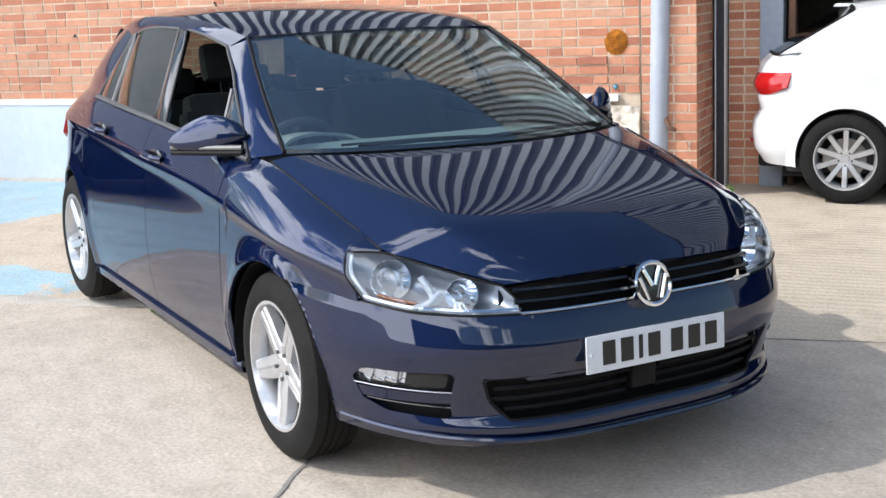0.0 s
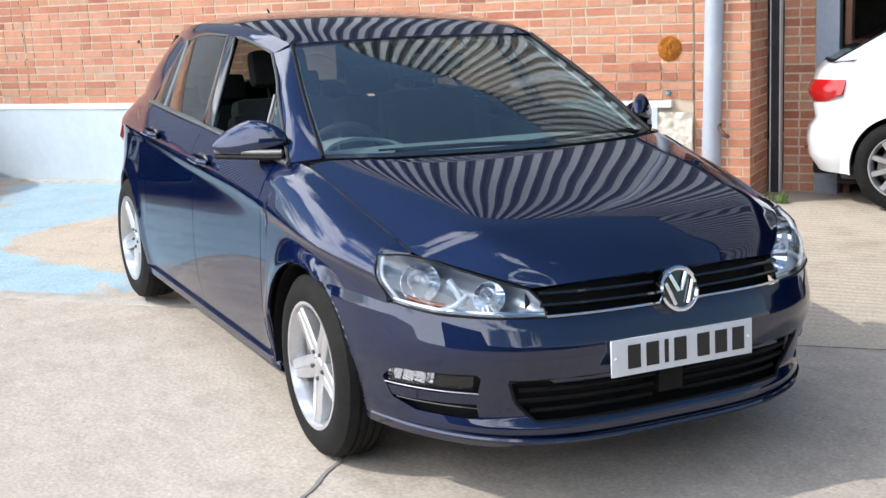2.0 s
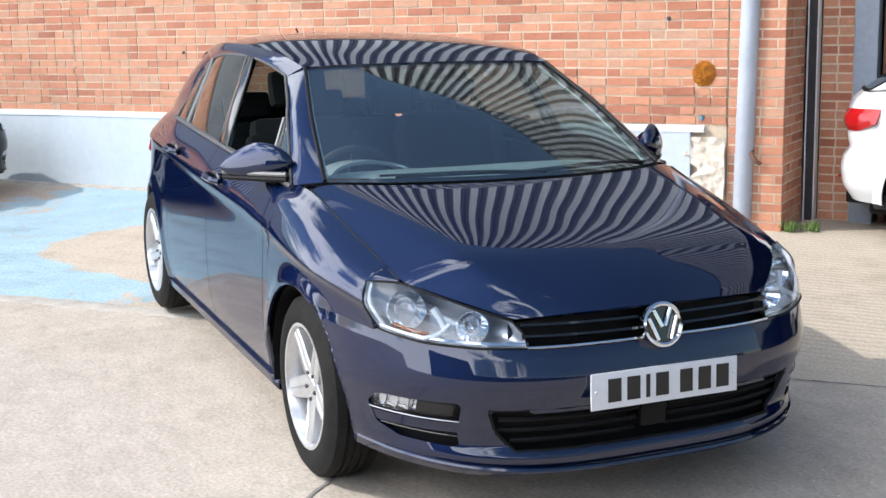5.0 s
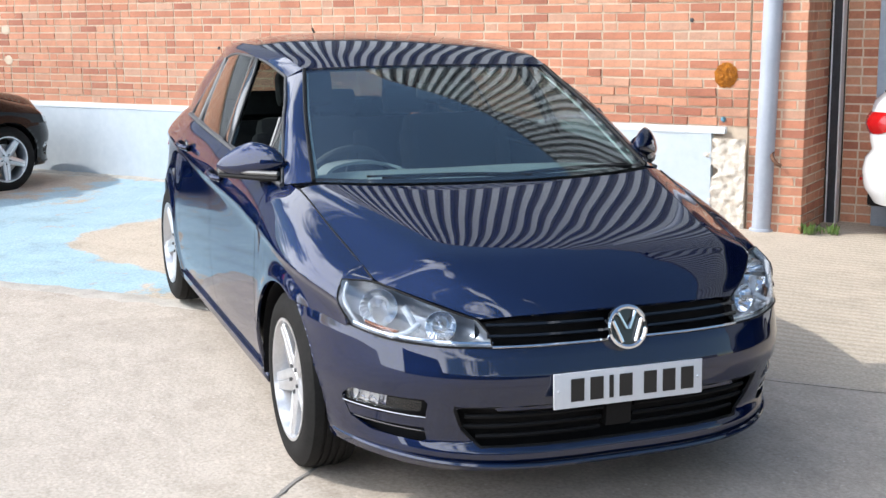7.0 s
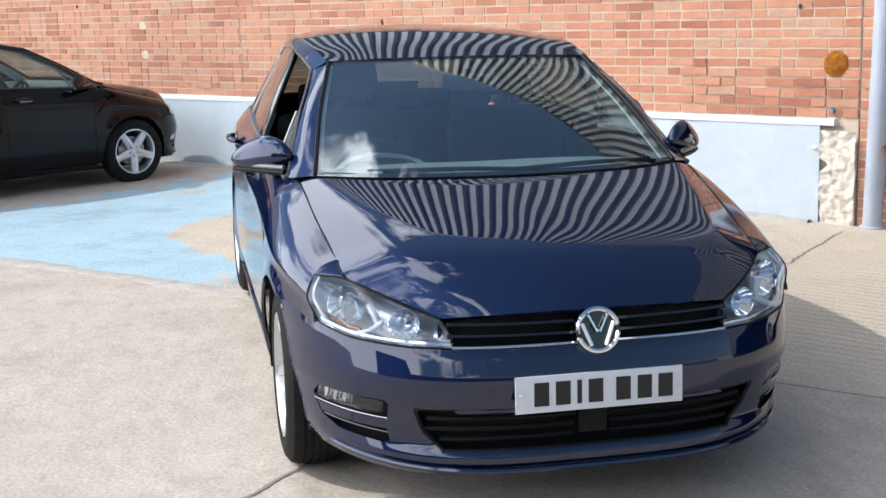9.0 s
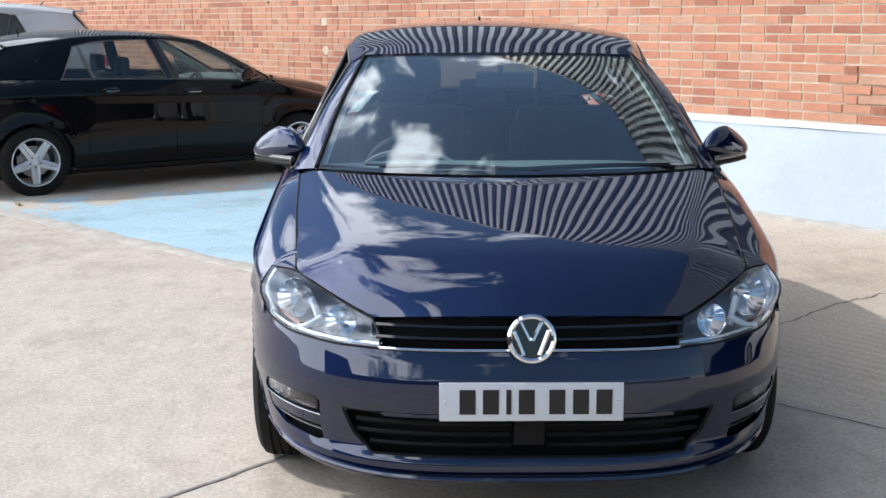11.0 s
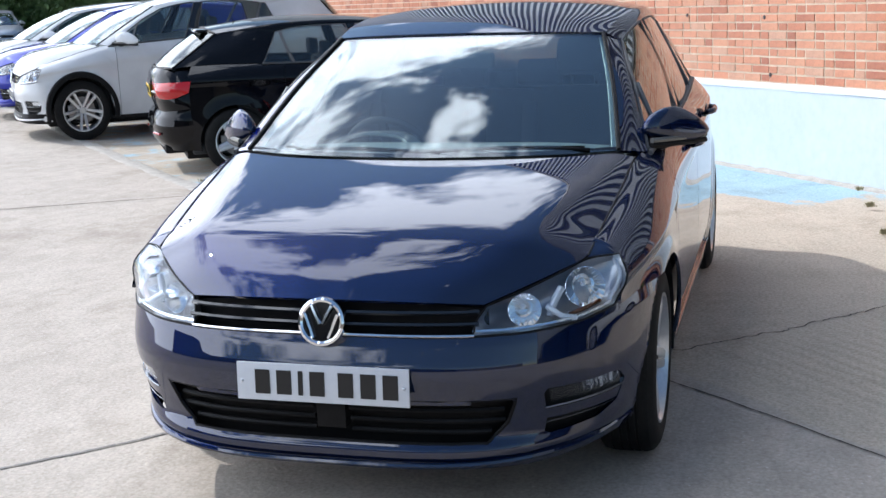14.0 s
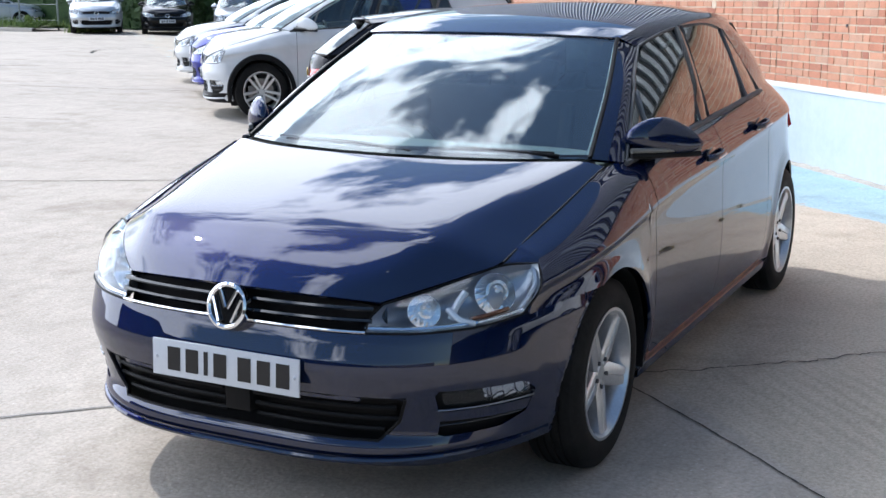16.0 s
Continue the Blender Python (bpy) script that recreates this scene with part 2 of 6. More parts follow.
def tube(name, points, radius, mat, parent=None, label="", sides=8, closed=False, n=None):
    """A round bar along a smooth curve."""
    p = catmull(points, n or max(2, 6 * len(points))) if not closed else np.array(points, float)
    bm = bmesh.new()
    rings = []
    for k in range(len(p)):
        a, b = p[k - 1 if k or closed else 0], p[(k + 1) % len(p) if closed or k < len(p) - 1 else k]
        way = Vector(b - a).normalized()
        side = way.orthogonal() if abs(way.z) > 0.9 else way.cross(Vector((0, 0, 1)))
        side.normalize()
        up = side.cross(way)
        rings.append([bm.verts.new(Vector(p[k]) + radius * (side * math.cos(t) + up * math.sin(t))) for t in np.linspace(0, 2 * math.pi, sides, endpoint=False)])
    last = len(rings) if closed else len(rings) - 1
    for k in range(last):
        a, b = rings[k], rings[(k + 1) % len(rings)]
        for s in range(sides):
            bm.faces.new((a[s], a[(s + 1) % sides], b[(s + 1) % sides], b[s]))
    if not closed:
        bm.faces.new(rings[0]), bm.faces.new(rings[-1][::-1])
    bmesh.ops.recalc_face_normals(bm, faces=bm.faces)
    return part(name, bm, mat, parent, label)


def box(bm, lo, hi, bevel=0.0, m=None):
    """A bevelled block between two corners, added to bm."""
    made = bmesh.ops.create_cube(bm, size=1)["verts"]
    lo, hi = Vector(lo), Vector(hi)
    for v in made:
        v.co = Vector([(lo[k] + hi[k]) / 2 + v.co[k] * (hi[k] - lo[k]) for k in range(3)])
    if bevel:
        es = list({e for v in made for e in v.link_edges})
        done = bmesh.ops.bevel(bm, geom=es, offset=bevel, segments=2, profile=0.6, affect="EDGES")
        made = list({v for f in done["faces"] for v in f.verts} | {v for v in made if v.is_valid})
    if m is not None:
        for v in made:
            v.co = m @ v.co
    return made


def block(name, lo, hi, mat, parent=None, label="", bevel=0.004, m=None):
    bm = bmesh.new()
    box(bm, lo, hi, bevel, m)
    return part(name, bm, mat, parent, label)


def spun(name, profile, mat, parent=None, label="", steps=48, m=None, smooth_at=35):
    """A turned part: profile rows of (radius, height) about the local y axis."""
    bm = bmesh.new()
    rings = []
    for t in np.linspace(0, 2 * math.pi, steps, endpoint=False):
        rings.append([bm.verts.new((r * math.cos(t), h, r * math.sin(t))) for r, h in profile])
    for k in range(steps):
        a, b = rings[k], rings[(k + 1) % steps]
        for s in range(len(profile) - 1):
            bm.faces.new((a[s], a[s + 1], b[s + 1], b[s]))
    bmesh.ops.remove_doubles(bm, verts=bm.verts, dist=1e-5)
    bmesh.ops.recalc_face_normals(bm, faces=bm.faces)
    if m is not None:
        bm.transform(m)
    return part(name, bm, mat, parent, label, smooth_at)

# ---- cars: x ahead from the front axle, y to the car's left, z up ----
WHEELBASE, HUB, ARCH = 2.63, 0.315, 0.352
STATIONS = [0.47, 0.30, 0.10, -0.20, -0.45, -0.70, -1.40, -2.20, -2.70, -3.00, -3.28]
TOP_Y = [0.690, 0.710, 0.727, 0.745, 0.782, 0.798, 0.800, 0.776, 0.712, 0.645, 0.565]
TOP_Z = [0.770, 0.817, 0.869, 0.954, 0.964, 0.980, 1.013, 1.034, 1.044, 1.040, 1.015]
SHO_Y = [0.742, 0.792, 0.822, 0.834, 0.838, 0.838, 0.842, 0.826, 0.780, 0.715, 0.620]
SHO_Z = [0.747, 0.785, 0.828, 0.895, 0.922, 0.942, 0.970, 0.990, 0.992, 0.978, 0.950]
CRE_Y = [0.792, 0.850, 0.884, 0.886, 0.884, 0.882, 0.886, 0.878, 0.846, 0.782, 0.685]
CRE_Z = [0.700, 0.735, 0.758, 0.792, 0.815, 0.835, 0.865, 0.895, 0.908, 0.905, 0.885]
MID_Y = [0.800, 0.860, 0.896, 0.892, 0.886, 0.884, 0.888, 0.884, 0.862, 0.800, 0.705]
LOW_Y = [0.845, 0.880, 0.892, 0.888, 0.880, 0.876, 0.878, 0.878, 0.860, 0.796, 0.700]
SIL_Y = [0.815, 0.850, 0.862, 0.858, 0.852, 0.850, 0.850, 0.850, 0.848, 0.805, 0.700]
FRONT_Z = [0.17, 0.20, 0.235, 0.265, 0.30, 0.36, 0.44, 0.49, 0.52, 0.58, 0.66]
FRONT_X = [0.775, 0.812, 0.850, 0.852, 0.824, 0.838, 0.866, 0.881, 0.878, 0.856, 0.818]
WIDE_Z = [0.17, 0.30, 0.45, 0.60, 0.68]
WIDE_Y = [0.825, 0.872, 0.893, 0.888, 0.870]


def at(x, xs, ys):
    return np.interp(-np.asarray(x, float), -np.array(xs), ys)


def smooth_at_x(x, ys):
    """A station table read with its corners rounded."""
    shift = np.linspace(-0.28, 0.28, 15)
    w = np.exp(-0.5 * (shift / 0.11) ** 2)
    return sum(k * at(np.asarray(x) + d, STATIONS, ys) for k, d in zip(w / w.sum(), shift))


def front_x(y, z):
    """How far ahead the bumper's skin lies at a height and a distance from the middle."""
    fx, wy = np.interp(z, FRONT_Z, FRONT_X), np.interp(z, WIDE_Z, WIDE_Y)
    return -0.05 + (fx + 0.05) * np.maximum(1 - (np.abs(y) / wy) ** 3.4, 0) ** (1 / 2.2)


def on_front(y, z, out=0.0):
    return (float(front_x(y, z)) + out, y, z)


def side_section(x, n):
    """Points from the belt down to the sill at one station."""
    rows = [(smooth_at_x(x, TOP_Y), smooth_at_x(x, TOP_Z)), (smooth_at_x(x, SHO_Y), smooth_at_x(x, SHO_Z)),
            (smooth_at_x(x, CRE_Y), smooth_at_x(x, CRE_Z)), (smooth_at_x(x, CRE_Y) - 0.006, smooth_at_x(x, CRE_Z) - 0.045),
            (smooth_at_x(x, MID_Y), 0.56), (smooth_at_x(x, LOW_Y), 0.38), (smooth_at_x(x, SIL_Y), 0.245)]
    p = catmull([(x, y, z) for y, z in rows], n)
    for cx in (0.0, -WHEELBASE):
        d = np.hypot(p[:, 0] - cx, p[:, 2] - HUB)
        p[:, 1] += 0.012 * np.exp(-((d - ARCH) / 0.05) ** 2)
    return p


def side_grid(x0, x1, step=0.02, n=44):
    xs = np.linspace(x0, x1, max(3, int(abs(x1 - x0) / step) + 1))
    return np.stack([side_section(x, n) for x in xs])


def both(make, *args, **kw):
    for s in (1, -1):
        make(s, *args, **kw)


def wheel(parent, x, y, s, style="five", radius=HUB, rim=0.212, steer=0.0, name="wheel"):
    """A tyre on an alloy rim; s is 1 on the car's left and -1 on its right."""
    hub = new(name)
    hub.parent = parent
    hub.matrix_local = pose(x, y * s, radius, 0, 0, (0 if s > 0 else 180) + steer)
    w = 0.1
    prof = [(rim - 0.006, -w + 0.012), (rim + 0.012, -w + 0.004), (rim + 0.05, -w), (radius - 0.03, -w + 0.006), (radius - 0.008, -w + 0.022), (radius - 0.001, -w + 0.045)]
    for g in (-0.040, -0.013, 0.014, 0.041):
        prof += [(radius, g - 0.006), (radius - 0.007, g - 0.004), (radius - 0.007, g + 0.004), (radius, g + 0.006)]
    prof += [(radius - 0.001, w - 0.045), (radius - 0.008, w - 0.022), (radius - 0.03, w - 0.006), (rim + 0.05, w), (rim + 0.030, w + 0.001), (rim + 0.012, w - 0.004), (rim - 0.006, w - 0.012)]
    spun("tyre", prof, RUBBER, hub, steps=56)
    rim_ob = spun("rim", [(rim + 0.004, w - 0.010), (rim + 0.006, w - 0.004), (rim - 0.004, w - 0.004), (rim - 0.012, w - 0.022), (rim - 0.022, w - 0.05), (rim - 0.024, -0.06), (rim - 0.004, -w + 0.01)], ALLOY, hub, steps=56)
    bm = bmesh.new()
    count = {"five": 5, "ten": 10, "double": 5}[style]
    for k in range(count):
        turn = Matrix.Rotation(2 * math.pi * k / count + math.pi / 2, 4, "Y")
        pairs = {"five": ((0.0, 0.040, 0.031),), "ten": ((0.0, 0.018, 0.019),), "double": ((-0.026, 0.013, 0.017), (0.026, 0.013, 0.017))}[style]
        for off, inner, outer in pairs:
            rows = []
            for r, half, front, back in ((0.03, inner, w - 0.034, w - 0.075), (0.075, inner, w - 0.026, w - 0.07), (rim * 0.72, (inner + outer) / 2, w - 0.020, w - 0.06), (rim - 0.012, outer, w - 0.014, w - 0.05)):
                c = off * (0.5 + r / rim)
                dip = 0.006 if style == "five" else 0.0
                rows.append([bm.verts.new(turn @ Vector((r, h, c + q * half))) for q, h in ((-1, back), (-1, front - 0.005), (-0.82, front), (-0.12, front), (0, front - dip), (0.12, front), (0.82, front), (1, front - 0.005), (1, back))])
            for a, b in zip(rows, rows[1:]):
                for i in range(8):
                    bm.faces.new((a[i], a[i + 1], b[i + 1], b[i]))
            bm.faces.new(rows[0][::-1]), bm.faces.new(rows[-1])
    bmesh.ops.recalc_face_normals(bm, faces=bm.faces)
    part("spokes", bm, ALLOY, hub)
    spun("hub_cap", [(0, w - 0.030), (0.026, w - 0.031), (0.030, w - 0.036), (0.034, w - 0.038), (0.062, w - 0.042), (0.066, w - 0.06)], ALLOY, hub, steps=28)
    for k in range(5):
        t = 2 * math.pi * k / 5 + 0.94
        bm = bmesh.new()
        bmesh.ops.create_cone(bm, cap_ends=True, segments=6, radius1=0.0085, radius2=0.007, depth=0.012, matrix=Matrix.Translation((0.048 * math.cos(t), w - 0.030, 0.048 * math.sin(t))) @ Matrix.Rotation(-math.pi / 2, 4, "X"))
        part("wheel_bolt", bm, DUSTY_RUBBER, hub)
    spun("brake_disc", [(0.02, 0.03), (0.14, 0.03), (0.14, 0.006), (0.02, 0.006)], DISC_STEEL, hub, steps=36)
    block("brake_caliper", (0.085, 0.0, -0.06), (0.158, 0.05, 0.06), DISC_STEEL, hub, bevel=0.01)
    return hub


def number_plate(root, centre, size, tilt, mat, face=1):
    """A plate with its characters as plain bars; face -1 looks to the rear."""
    w, h = size
    m = Matrix.Translation(centre) @ Matrix.Rotation(radians(tilt) * -face, 4, "Y")
    thick = 0.007 * face
    plate = block("number_plate", (min(0, thick), -w / 2, -h / 2), (max(0, thick), w / 2, h / 2), mat, root, bevel=0.002, m=m)
    tagged(plate, "pressed plate with dark character bars")
    for a, b in ((-0.203, -0.158), (-0.137, -0.092), (-0.071, -0.057), (-0.036, 0.009), (0.050, 0.095), (0.117, 0.162), (0.183, 0.228)):
        block("character_bar", (thick if face > 0 else thick - 0.002, a * w / 0.52, -h * 0.32), (thick + 0.002 if face > 0 else thick, b * w / 0.52, h * 0.32), PLATE_INK, plate, bevel=0.0, m=m)
    for s in (-1, 1):
        bm = bmesh.new()
        bmesh.ops.create_icosphere(bm, subdivisions=2, radius=0.006, matrix=m @ Matrix.Translation((thick, s * 0.245 * w / 0.52, 0)))
        part("screw_cap", bm, PLATE_WHITE, plate)


LAMP_LOW = [(0.808, 0.428, 0.604), (0.756, 0.56, 0.606), (0.658, 0.685, 0.613), (0.582, 0.738, 0.620), (0.506, 0.778, 0.630)]
LAMP_TOP = [(0.742, 0.452, 0.676), (0.660, 0.545, 0.706), (0.560, 0.635, 0.737), (0.470, 0.700, 0.758), (0.40, 0.765, 0.757)]
LAMP_IN = [(0.806, 0.428, 0.604), (0.785, 0.430, 0.640), (0.742, 0.452, 0.676)]


def on_side(x, z):
    p = side_section(x, 120)
    return (x, float(np.interp(-z, -p[:, 2], p[:, 1])), z)


LAMP_OUT = [(0.506, 0.778, 0.630), on_side(0.455, 0.700), on_side(0.40, 0.757)]
LAMP_TOP[-1] = LAMP_OUT[-1]


def headlamp(s, root):
    """A clear-lensed lamp with two bowls and a bright divider in a dark housing."""
    k = (lambda p: p) if s > 0 else flip
    mid = (0.2, 0, 0.6)
    lens = coons(k(LAMP_LOW), k(LAMP_TOP), k(LAMP_IN), k(LAMP_OUT), 24, 12, 0.014, (0.75, 0.6 * s, 0.3))
    shell = coons(k(LAMP_LOW), k(LAMP_TOP), k(LAMP_IN), k(LAMP_OUT), 24, 12, -0.115, (0.85, 0.40 * s, 0.35), 0.6)
    unit = sheet("headlamp", shell, LAMP_SHELL, root, "clear lens headlamp with bright reflector bowls", 0.003, (2, 2 * s, 1))
    sheet("lens", lens, LENS, unit, "clear plastic lens", 0.003, mid)
    face = Vector((0.93, 0.30 * s, 0.10)).normalized()
    turn = Vector((0, 1, 0)).rotation_difference(face).to_matrix().to_4x4()
    bowl = [(0.0, -0.064), (0.016, -0.059), (0.032, -0.046), (0.046, -0.024), (0.056, -0.002), (0.0575, 0.0), (0.0575, -0.01)]
    for (x, y, z), size, label in (((0.522, 0.697, 0.684), 1.05, "main reflector bowl"), ((0.680, 0.548, 0.650), 0.84, "inner reflector bowl")):
        m = Matrix.Translation((x, y * s, z)) @ turn @ Matrix.Scale(size, 4)
        spun("reflector", bowl, REFLECTOR, unit, label, 22, m, 10)
        bm = bmesh.new()
        bmesh.ops.create_icosphere(bm, subdivisions=2, radius=0.008, matrix=m @ Matrix.Translation((0, -0.050, 0)))
        part("bulb", bm, REFLECTOR, unit)
    a, b = [np.array(k(c)) for c in (LAMP_LOW, LAMP_TOP)]
    inset = np.array((-0.012, -0.006 * s, 0.0))
    foot = catmull(a + inset + (0, 0, 0.010), 20)
    tube("bright_strip", foot, 0.006, CHROME, unit, "bright lower strip", 6, n=20)
    edge = catmull(np.array(k(LAMP_OUT)) + (-0.004, -0.022 * s, 0.0), 12)
    tube("bright_strip", edge, 0.007, PALE_PLASTIC, unit, "bright outer strip", 6, n=12)
    tube("divider", [(0.640, 0.612 * s, 0.625), (0.622, 0.622 * s, 0.662), (0.598, 0.640 * s, 0.700)], 0.011, PALE_PLASTIC, unit, "bright divider between bowls", 8)
    tube("divider", [(0.645, 0.605 * s, 0.655), (0.655, 0.650 * s, 0.632), (0.640, 0.690 * s, 0.622)], 0.009, PALE_PLASTIC, unit, "bright divider between bowls", 8)
    tube("amber_strip", [(0.628, 0.668 * s, 0.630), (0.575, 0.708 * s, 0.636), (0.520, 0.738 * s, 0.644)], 0.007, AMBER, unit, "amber indicator reflector", 8)
    rim_line = np.vstack([catmull(a, 20), catmull(k(LAMP_OUT), 8)[1:], catmull(b, 20)[::-1][1:], catmull(k(LAMP_IN), 8)[::-1][1:-1]])
    tube("lamp_seal", rim_line, 0.0035, BLACK_PLASTIC, unit, "dark seal round the lens", 6, closed=True)
    return unit


GRILLE = [(-0.540, 0.420), (0.540, 0.420), (0.512, 0.345), (0.455, 0.282), (-0.455, 0.282), (-0.512, 0.345)]
FOG = [(0.610, 0.438), (0.790, 0.432), (0.803, 0.395), (0.780, 0.330), (0.735, 0.300), (0.600, 0.290), (0.612, 0.345)]


def bumper(root, mat, detail):
    """The painted nose below lamps and grille, with its openings."""
    cols, rows = (150, 46) if detail else (70, 24)
    a = np.linspace(-1, 1, cols)
    ang = np.sign(a) * (np.abs(a) ** 0.9) * radians(86)
    low_top = catmull(LAMP_LOW, 40)
    p = np.zeros((cols, rows, 3))
    for i, t in enumerate(ang):
        y_guess = 0.888 * np.sign(t) * abs(math.sin(t)) ** (2 / 3.4)
        ay = abs(y_guess)
        top = 0.600 if ay < 0.428 else float(np.interp(ay, low_top[:, 1], low_top[:, 2])) - 0.003 + 0.014 * max(0, (ay - 0.778) / 0.11)
        base = 0.195 + 0.03 * max(0, (ay - 0.6) / 0.3)
        z = base + (top - base) * np.linspace(0, 1, rows)
        wy = np.interp(z, WIDE_Z, WIDE_Y)
        y = wy * np.sign(t) * abs(math.sin(t)) ** (2 / 3.4)
        p[i] = np.stack([front_x(y, z), y, z], 1)
    p, keep = cut_round(p, 0.0, HUB, ARCH + 0.004)
    keep &= (p[:-1, :-1, 0] > 0.08) | (p[:-1, :-1, 2] > 0.62)
    onto = lambda y, z, x: (float(front_x(y, z)), y, z)
    p, keep = cut_poly(p, GRILLE, keep, onto)
    for s in (1, -1):
        p, keep = cut_poly(p, [(y * s, z) for y, z in FOG], keep, onto)
    return sheet("front_bumper", p, mat, root, "painted bumper with a black lower intake", 0.012, (0.0, 0, 0.45), keep)


def front_trim(root, detail, style="bars"):
    """Upper grille, intake, fog lamps and chrome lines."""
    ys = np.linspace(-0.455, 0.455, 31)
    back = np.stack([np.stack([front_x(ys, 0.60) - 0.075, ys, z - (0.03 * (ys / 0.455) ** 2 if z > 0.65 else 0 * ys)], 1) for z in (0.585, 0.64, 0.693)], 1)
    grille = sheet("upper_grille", back, BLACK_PLASTIC, root, "black slatted upper grille", 0.004, (0, 0, 0.6))
    for z, d in ((0.632, 0.018), (0.664, 0.030)):
        for s in (-1, 1):
            tube("grille_slat", [(float(front_x(y, 0.60)) - d, y, z + 0.004 * abs(y) / 0.45) for y in s * np.linspace(0.06, 0.44, 8)], 0.0075, GLOSS_BLACK, grille, sides=6)
    for s in (-1, 1):
        tube("chrome_line", [(float(front_x(y, 0.60)) - 0.001, y, 0.607) for y in s * np.linspace(0.05, 0.430, 10)], 0.0045, CHROME, grille, "thin chrome line", 6)
    ys = np.linspace(-0.68, 0.68, 31)
    deep = np.stack([np.stack([front_x(ys, 0.36) - 0.085, ys, np.full(31, z)], 1) for z in (0.225, 0.35, 0.465)], 1)
    intake = sheet("lower_intake", deep, BLACK_PLASTIC, root, "black lower air intake", 0.004, (0, 0, 0.4))
    for z in (0.310, 0.346, 0.382):
        half = 0.46 if z < 0.32 else 0.50
        for s in (-1, 1):
            tube("intake_slat", [(float(front_x(y, z)) - 0.022, y, z) for y in s * np.linspace(0.055, half, 10)], 0.008, BLACK_PLASTIC, intake, sides=6)
    block("radar_housing", (0.77, -0.045, 0.318), (0.832, 0.045, 0.404), BLACK_PLASTIC, intake, "plain dark sensor housing", 0.006)
    rim_pts = []
    for (ya, za), (yb, zb) in zip(GRILLE, GRILLE[1:] + GRILLE[:1]):
        for q in np.linspace(0, 1, 10, endpoint=False):
            rim_pts.append(on_front(ya + (yb - ya) * q, za + (zb - za) * q, -0.004))
    tube("intake_edge", rim_pts, 0.006, BLACK_PLASTIC, intake, sides=6, closed=True)
    for s in (-1, 1):
        fog_floor = np.stack([[(float(front_x(y, z)) - 0.055, y * s, z) for z in (0.275, 0.35, 0.45)] for y in np.linspace(0.585, 0.825, 9)])
        pocket = sheet("fog_pocket", fog_floor, BLACK_PLASTIC, root, "dark pocket with a fog lamp", 0.004, (0, 0, 0.4))
        lens = np.stack([[(float(front_x(y, z)) - 0.012, y * s, z) for z in np.linspace(0.385, 0.428, 5)] for y in np.linspace(0.622, 0.790, 12)])
        sheet("fog_lens", lens, LENS, pocket, "clear fog lamp lens", 0.003, (0, 0, 0.4))
        bright = np.stack([[(float(front_x(y, z)) - 0.040 - 0.01 * math.sin(y * 260), y * s, z) for z in np.linspace(0.388, 0.425, 4)] for y in np.linspace(0.700, 0.786, 24)])
        sheet("fog_reflector", bright, REFLECTOR, pocket, "ribbed bright reflector", 0.002, (0, 0, 0.4))
        tube("fog_strip", [(float(front_x(y, 0.378)) + 0.001, y * s, 0.378 - 0.012 * (0.79 - y)) for y in np.linspace(0.610, 0.798, 9)], 0.0026, SATIN, pocket, "thin satin strip under the fog lamp", 6)
        tube("fog_strip", [(float(front_x(y, 0.330)) - 0.004, y * s, 0.334 - 0.05 * (0.775 - y)) for y in np.linspace(0.600, 0.772, 9)], 0.0024, GLOSS_BLACK, pocket, "dark lower strip", 6)
        blade = np.stack([[(float(front_x(y, z)) - 0.004, y * s, z) for z in (0.338, 0.354, 0.369)] for y in np.linspace(0.610, 0.798, 12)])
        sheet("fog_blade", blade, NAVY if style == "bars" else BLACK_PLASTIC, pocket, "", 0.012, (0, 0, 0.4))
    disc = Vector((0.866, 0, 0.647))
    m = Matrix.Translation(disc) @ Matrix.Rotation(radians(-14), 4, "Y") @ Matrix.Rotation(-math.pi / 2, 4, "Z")
    badge = spun("badge", [(0, -0.004), (0.056, -0.004), (0.060, -0.012), (0.060, -0.03)], GLOSS_BLACK, root, "round chrome ringed emblem", 40, m)
    spun("badge_ring", [(0.055, -0.010), (0.056, 0.002), (0.062, 0.006), (0.069, 0.003), (0.071, -0.010), (0.066, -0.03)], CHROME, badge, "chrome ring", 48, m)
    if style == "bars":
        for a, b in (((-0.030, 0.046), (-0.004, -0.006)), ((0.030, 0.046), (0.004, -0.006)), ((-0.049, 0.022), (-0.022, -0.046)), ((0.049, 0.022), (0.022, -0.046))):
            tube("emblem_bar", [m @ Vector((a[0], 0.002, a[1])), m @ Vector((b[0], 0.002, b[1]))], 0.0062, CHROME, badge, sides=6)


BON_SIDE = [(0.752, 0.447, 0.682), (0.668, 0.541, 0.7135), (0.564, 0.631, 0.743), (0.470, 0.694, 0.767), (0.30, 0.708, 0.816), (0.10, 0.726, 0.870), (-0.10, 0.738, 0.922), (-0.235, 0.746, 0.955)]
A_LOW, A_MID, A_HIGH = (-0.255, 0.696, 0.974), (-0.600, 0.630, 1.168), (-0.925, 0.548, 1.338)
W_LOW, W_MID, W_HIGH = (-0.345, 0.780, 0.957), (-0.665, 0.695, 1.148), (-0.978, 0.606, 1.306)
RAIL = [(-0.925, 0.553, 1.344), (-1.20, 0.574, 1.389), (-1.60, 0.588, 1.410), (-2.10, 0.574, 1.404), (-2.55, 0.524, 1.374), (-2.95, 0.462, 1.325)]
